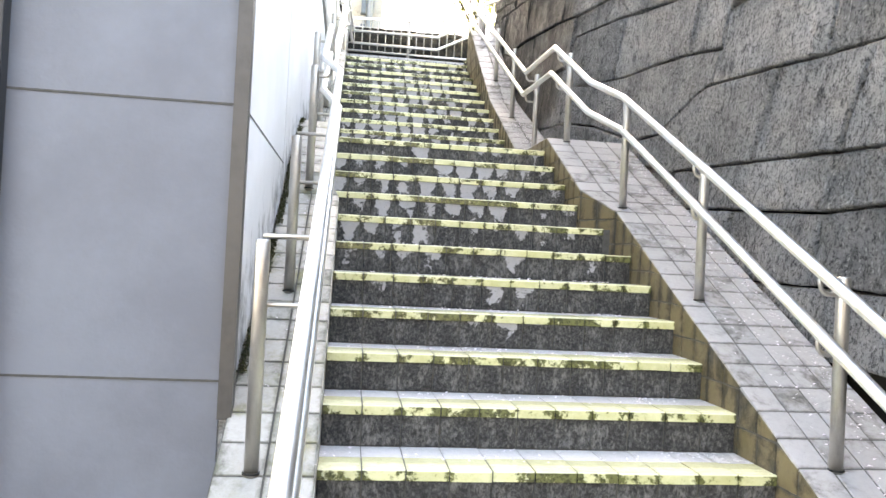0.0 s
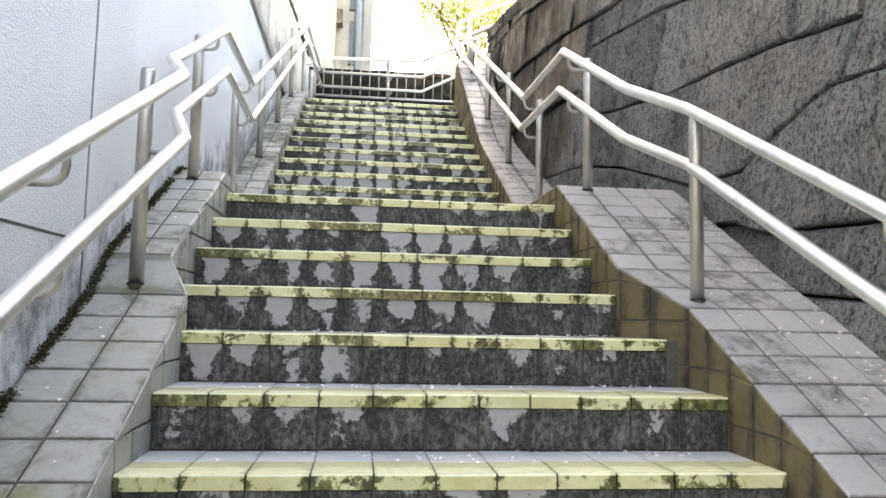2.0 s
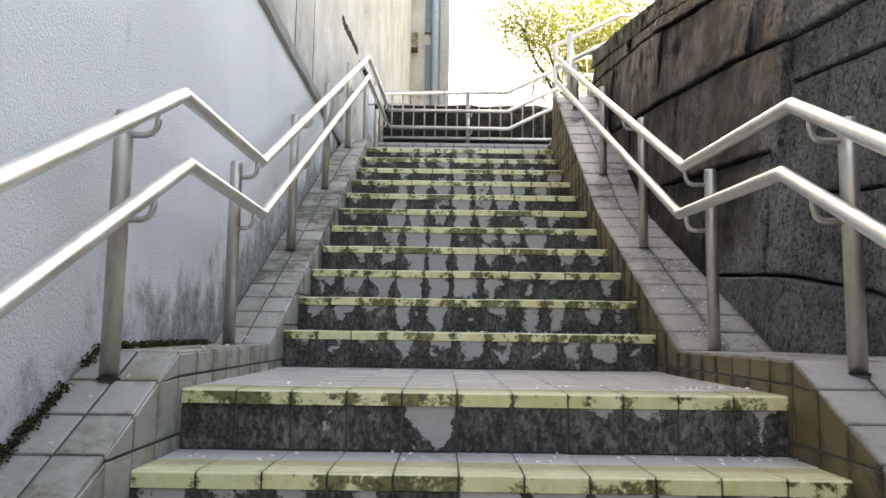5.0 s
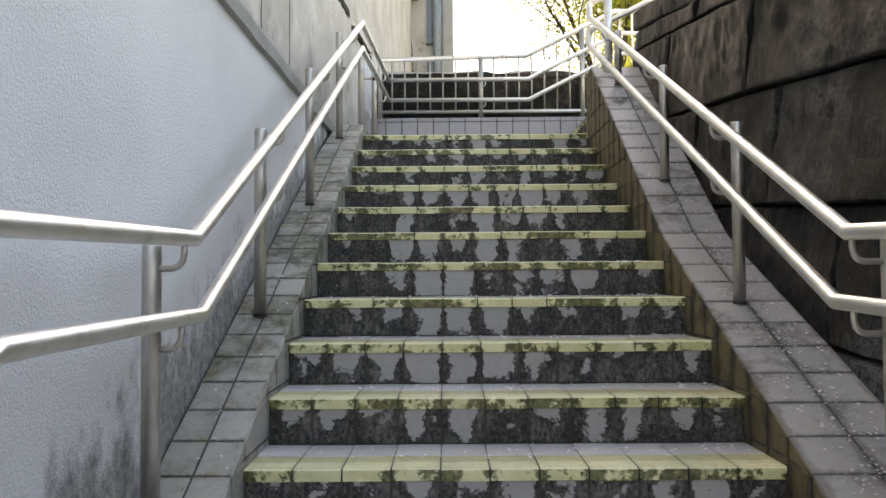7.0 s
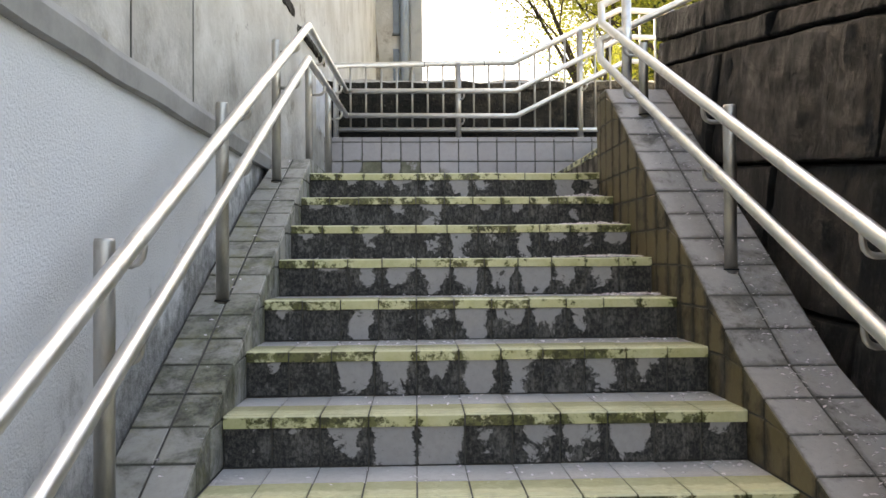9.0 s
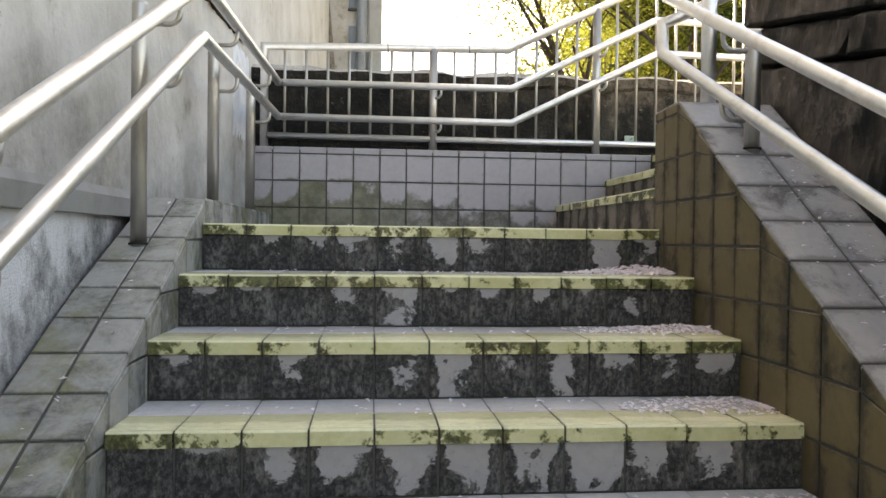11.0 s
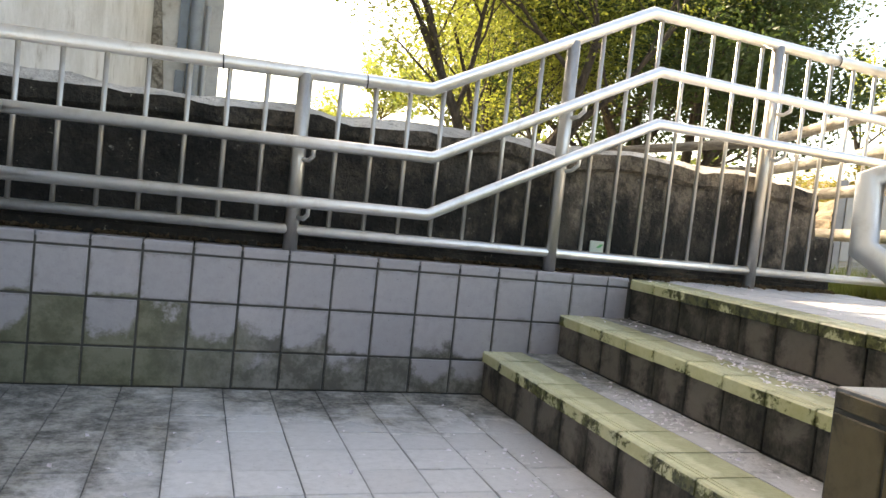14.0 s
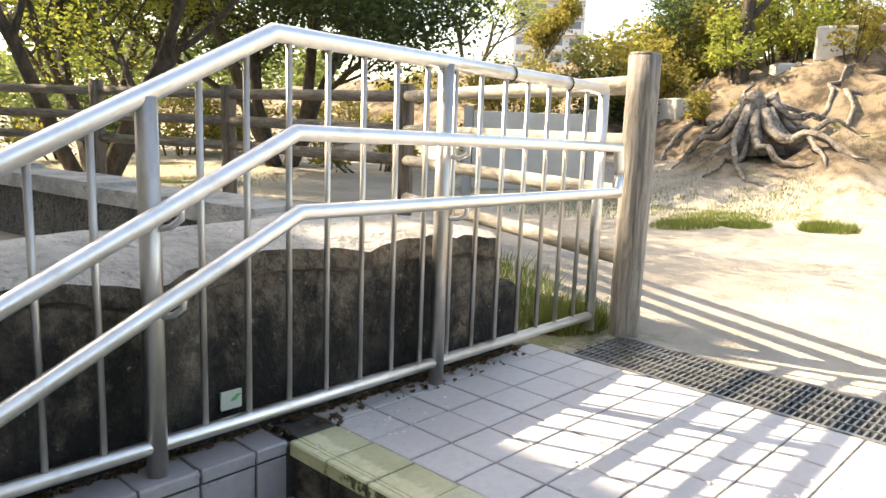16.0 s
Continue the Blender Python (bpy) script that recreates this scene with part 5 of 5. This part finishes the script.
grass("grass_patches", [(7.9, 12.95, 0.5, 0.25), (8.35, 12.6, 0.3, 0.2), (8.5, 13.0, 0.8, 0.35), (9.5, 12.9, 1.0, 0.5), (9.6, 14.3, 2.0, 1.2), (8.6, 14.2, 1.4, 0.8), (12.5, 12.5, 1.5, 0.8), (5.2, 18.6, 2.5, 1.2), (7.0, 20.6, 2.5, 1.0)], 26000, 0.05, 6, "thin grass tufts on the trodden earth")

# far woods as one mass of foliage
g = np.random.default_rng(77)
cents = []
for k in range(520):
    a = g.uniform(0.1, 1.45)
    dist = g.uniform(38, 75)
    hgt = (3.0 + 3.5 * max(0, math.sin(a)) + 1.5 * noise.noise(Vector((a * 6, 0, 0)))) * g.random() ** 0.5
    if 0.66 < a < 1.0:
        hgt *= 0.3
    cents.append((1.6 + math.sin(a) * dist, 10 + math.cos(a) * dist, 4.4 + max(0.3, hgt)))
woods = tagged(leaves("far_woods", cents, 1.7, 42000, 0.24, LEAFMID, None, 78), "far wooded edge of the park", "trees", kind="stuff")


def far_block(label, x, y, w, d, h, floors, bays, turn):
    b = thing("apartment_building", label, "building")
    m = pose(x, y, 0, 0, 0, turn)
    box("wall", (-w / 2, -d / 2, 0), (w / 2, d / 2, h), FARWALL, b).matrix_world = m
    box("roof", (-w / 2 - 0.3, -d / 2 - 0.3, h), (w / 2 + 0.3, d / 2 + 0.3, h + 0.8), FARWALL, b).matrix_world = m
    fh = h / floors
    for f in range(floors):
        bal = box("balcony", (-w / 2 + 0.3, -d / 2 - 1.3, f * fh + 0.1), (w / 2 - 0.3, -d / 2, f * fh + 1.2), FARWALL, b)
        bal.matrix_world = m
        for k in range(bays):
            x0 = -w / 2 + w * (k + 0.2) / bays
            box("window", (x0, -d / 2 - 0.05, f * fh + 1.25), (x0 + w * 0.6 / bays, -d / 2 + 0.05, f * fh + fh - 0.35), FARGLASS, b).matrix_world = m
    return b


far_block("tall pale apartment tower with rows of balconies", 122, 98, 13, 12, 42, 14, 4, -51)
far_block("low grey apartment block beyond the trees", 19, 140, 15, 10, 14, 4, 5, -6)

hill_rail = thing("bank_rail", "weathered log rail on the earth bank", "fence")
log("post", (14.4, 12.9, ground_height(14.4, 12.9) - 0.1), (14.4, 12.9, ground_height(14.4, 12.9) + 1.2), 0.09, WOOD, hill_rail)
for k in range(9):
    a0 = rt.uniform(10.6, 14.2)
    pts = [(a0 + 0.22 * i * (1 if k % 2 else -1), 13.2 + 0.32 * k + 0.25 * noise.noise(Vector((i * 0.6, k, 0))), 0) for i in range(8)]
    tube("root", [(x, y, ground_height(x, y) + 0.01) for x, y, z in pts], 0.03, ROOT, stump, sides=7, radii=[0.045 - 0.0045 * i for i in range(8)], jitter=0.4)
for k in (0.55, 0.95):
    log("rail", (14.3, 13.2, ground_height(14.4, 12.9) + k + 0.2), (13.2, 11.0, ground_height(13.2, 11.0) + k - 0.2), 0.06, RAILWOOD, hill_rail)

# ---- drain grating ----
grate = thing("drain_grating", "galvanised steel drain grating across the plaza's edge", "grating")
for i in range(6):
    x = 3.915 + 0.066 * i
    box("bearing_bar", (x - 0.003, 8.2, 4.60), (x + 0.003, 11.5, 4.626), GALV, grate)
bar = box("cross_bar", (3.91, 0, 4.604), (4.25, 0.007, 4.623), GALV, grate)
bar.location.y = 8.25
for k in range(1, 150):
    ob = new("cross_bar", bar.data)
    ob.location.y = 8.25 + k * 0.0217
    ob.parent = grate
box("frame", (3.9, 8.2, 4.58), (3.909, 11.5, 4.628), GALV, grate)
box("frame", (4.249, 8.2, 4.58), (4.262, 11.5, 4.628), GALV, grate)
# Solid dark slab: the open channel's shade is put into its colour.
box("channel_slab", (3.905, 8.2, 4.56), (4.255, 11.5, 4.606), DARKMETAL, grate, "dark slab standing for the drain channel's shaded depth")


# ---- petals, moss ----
def surface(x, y):
    if y > 10.02 and x > 2.15:
        return 4.32 if x < 2.435 else (4.471 if x < 2.722 else Z_PLAZA)
    if x < left_in(y):
        return left_top(y)
    if x > right_in(y) and y < 10.0:
        return right_top(y)
    z = 0.0
    for sy_, sz in STEPS_LOW + STEPS_UP:
        if y > sy_ + 0.003:
            z = sz
    return z


def petals(name, label, spots, seed, size=0.0085, lift=0.0):
    g = np.random.default_rng(seed)
    verts, faces = [], []
    for x0, y0, rx, ry, count, pile in spots:
        for k in range(count):
            a, f = g.uniform(0, 6.28), g.random() ** 0.7
            x, y = x0 + math.cos(a) * rx * f, y0 + math.sin(a) * ry * f
            if x > 2.5 and y0 > 10 and y < 10.05:
                y = 10.05 + g.random() * 0.1
            if x0 < 2.11 and y < 10:
                x = min(x, right_in(y) - 0.01 - 0.03 * g.random())
            z = surface(x, y) + 0.002 + pile * (1 - f) * g.random()
            t = g.uniform(0, 6.28)
            s = size * g.uniform(0.6, 1.3)
            n = Vector((g.normal(0, 0.3), g.normal(0, 0.3), 1)).normalized()
            u = n.cross(Vector((math.cos(t), math.sin(t), 0))).normalized()
            w = n.cross(u)
            c = Vector((x, y, z + 0.002))
            b = len(verts)
            verts += [c + u * s, c + w * s * 0.7 + n * s * 0.2, c - u * s, c - w * s * 0.7 + n * s * 0.2]
            faces.append((b, b + 1, b + 2, b + 3))
    return tagged(mesh_object(name, verts, faces, PETAL), label, "petals", kind="stuff")


petals("petal_drifts", "drifts of pale pink blossom petals in step corners", [
    (1.98, STEPS_UP[7][0] + 0.17, 0.28, 0.10, 420, 0.012), (2.0, STEPS_UP[8][0] + 0.18, 0.30, 0.10, 620, 0.02), (2.0, STEPS_UP[9][0] + 0.21, 0.27, 0.10, 950, 0.03),
    (2.02, STEPS_UP[6][0] + 0.18, 0.2, 0.08, 160, 0.01), (2.62, 10.25, 0.10, 0.22, 420, 0.015), (2.58, 10.6, 0.1, 0.25, 120, 0.005)], 21)
spots = [(1.3, y + 0.2, 0.8, 0.1, 36, 0) for y, z in STEPS_LOW[3:] + STEPS_UP[:-1]]
spots += [(2.0, y + 0.25, 0.12, 0.05, 18, 0) for y, z in STEPS_LOW[3:] + STEPS_UP[:-1]]
spots += [(2.52, 2.0 + 0.35 * k, 0.2, 0.3, 34, 0) for k in range(10)] + [(2.30, 6.7 + 0.3 * k, 0.13, 0.2, 120 - 10 * k, 0) for k in range(10)]
spots += [(2.68, 2.0 + 0.35 * k, 0.04, 0.3, 26, 0) for k in range(10)]
spots += [(0.38, 3.0 + 0.4 * k, 0.1, 0.3, 6, 0) for k in range(20)]
spots += [(1.3, 10.6, 0.7, 0.6, 55, 0), (1.95, 10.7, 0.15, 0.7, 70, 0), (2.36, 10.8, 0.06, 0.6, 70, 0), (2.65, 10.9, 0.06, 0.5, 70, 0), (3.3, 10.6, 0.5, 0.7, 50, 0), (2.9, 11.45, 0.5, 0.08, 40, 0)]
petals("fallen_petals", "single pale pink petals scattered over steps and curbs", spots, 22, 0.0075)
g = np.random.default_rng(41)
_lit = [(0.45 + 2.25 * g.random(), 11.645 + 0.02 * g.random(), 4.631) for k in range(500)] + [(2.75 + 1.05 * g.random() ** 0.8, 11.64 + 0.03 * g.random(), 4.631) for k in range(420)] + [(2.7 + 1.1 * g.random(), 11.60 + 0.03 * g.normal(), 4.630) for k in range(60)]
tagged(leaves("leaf_litter", _lit, 0.012, 2600, 0.011, DEADLEAF, None, 42, 0.4), "dry brown leaf litter along the foot of the dark wall", "leaf litter", kind="stuff")
tagged(leaves("moss", [(0.262, 2.9 + 0.012 * k, left_top(2.9 + 0.012 * k) + 0.004) for k in range(295) if noise.noise(Vector((k * 0.05, 0, 0))) > -0.25], 0.022, 11000, 0.0055, MOSS, None, 31, 0.9), "dark green moss along the foot of the stucco wall", "moss", kind="stuff")
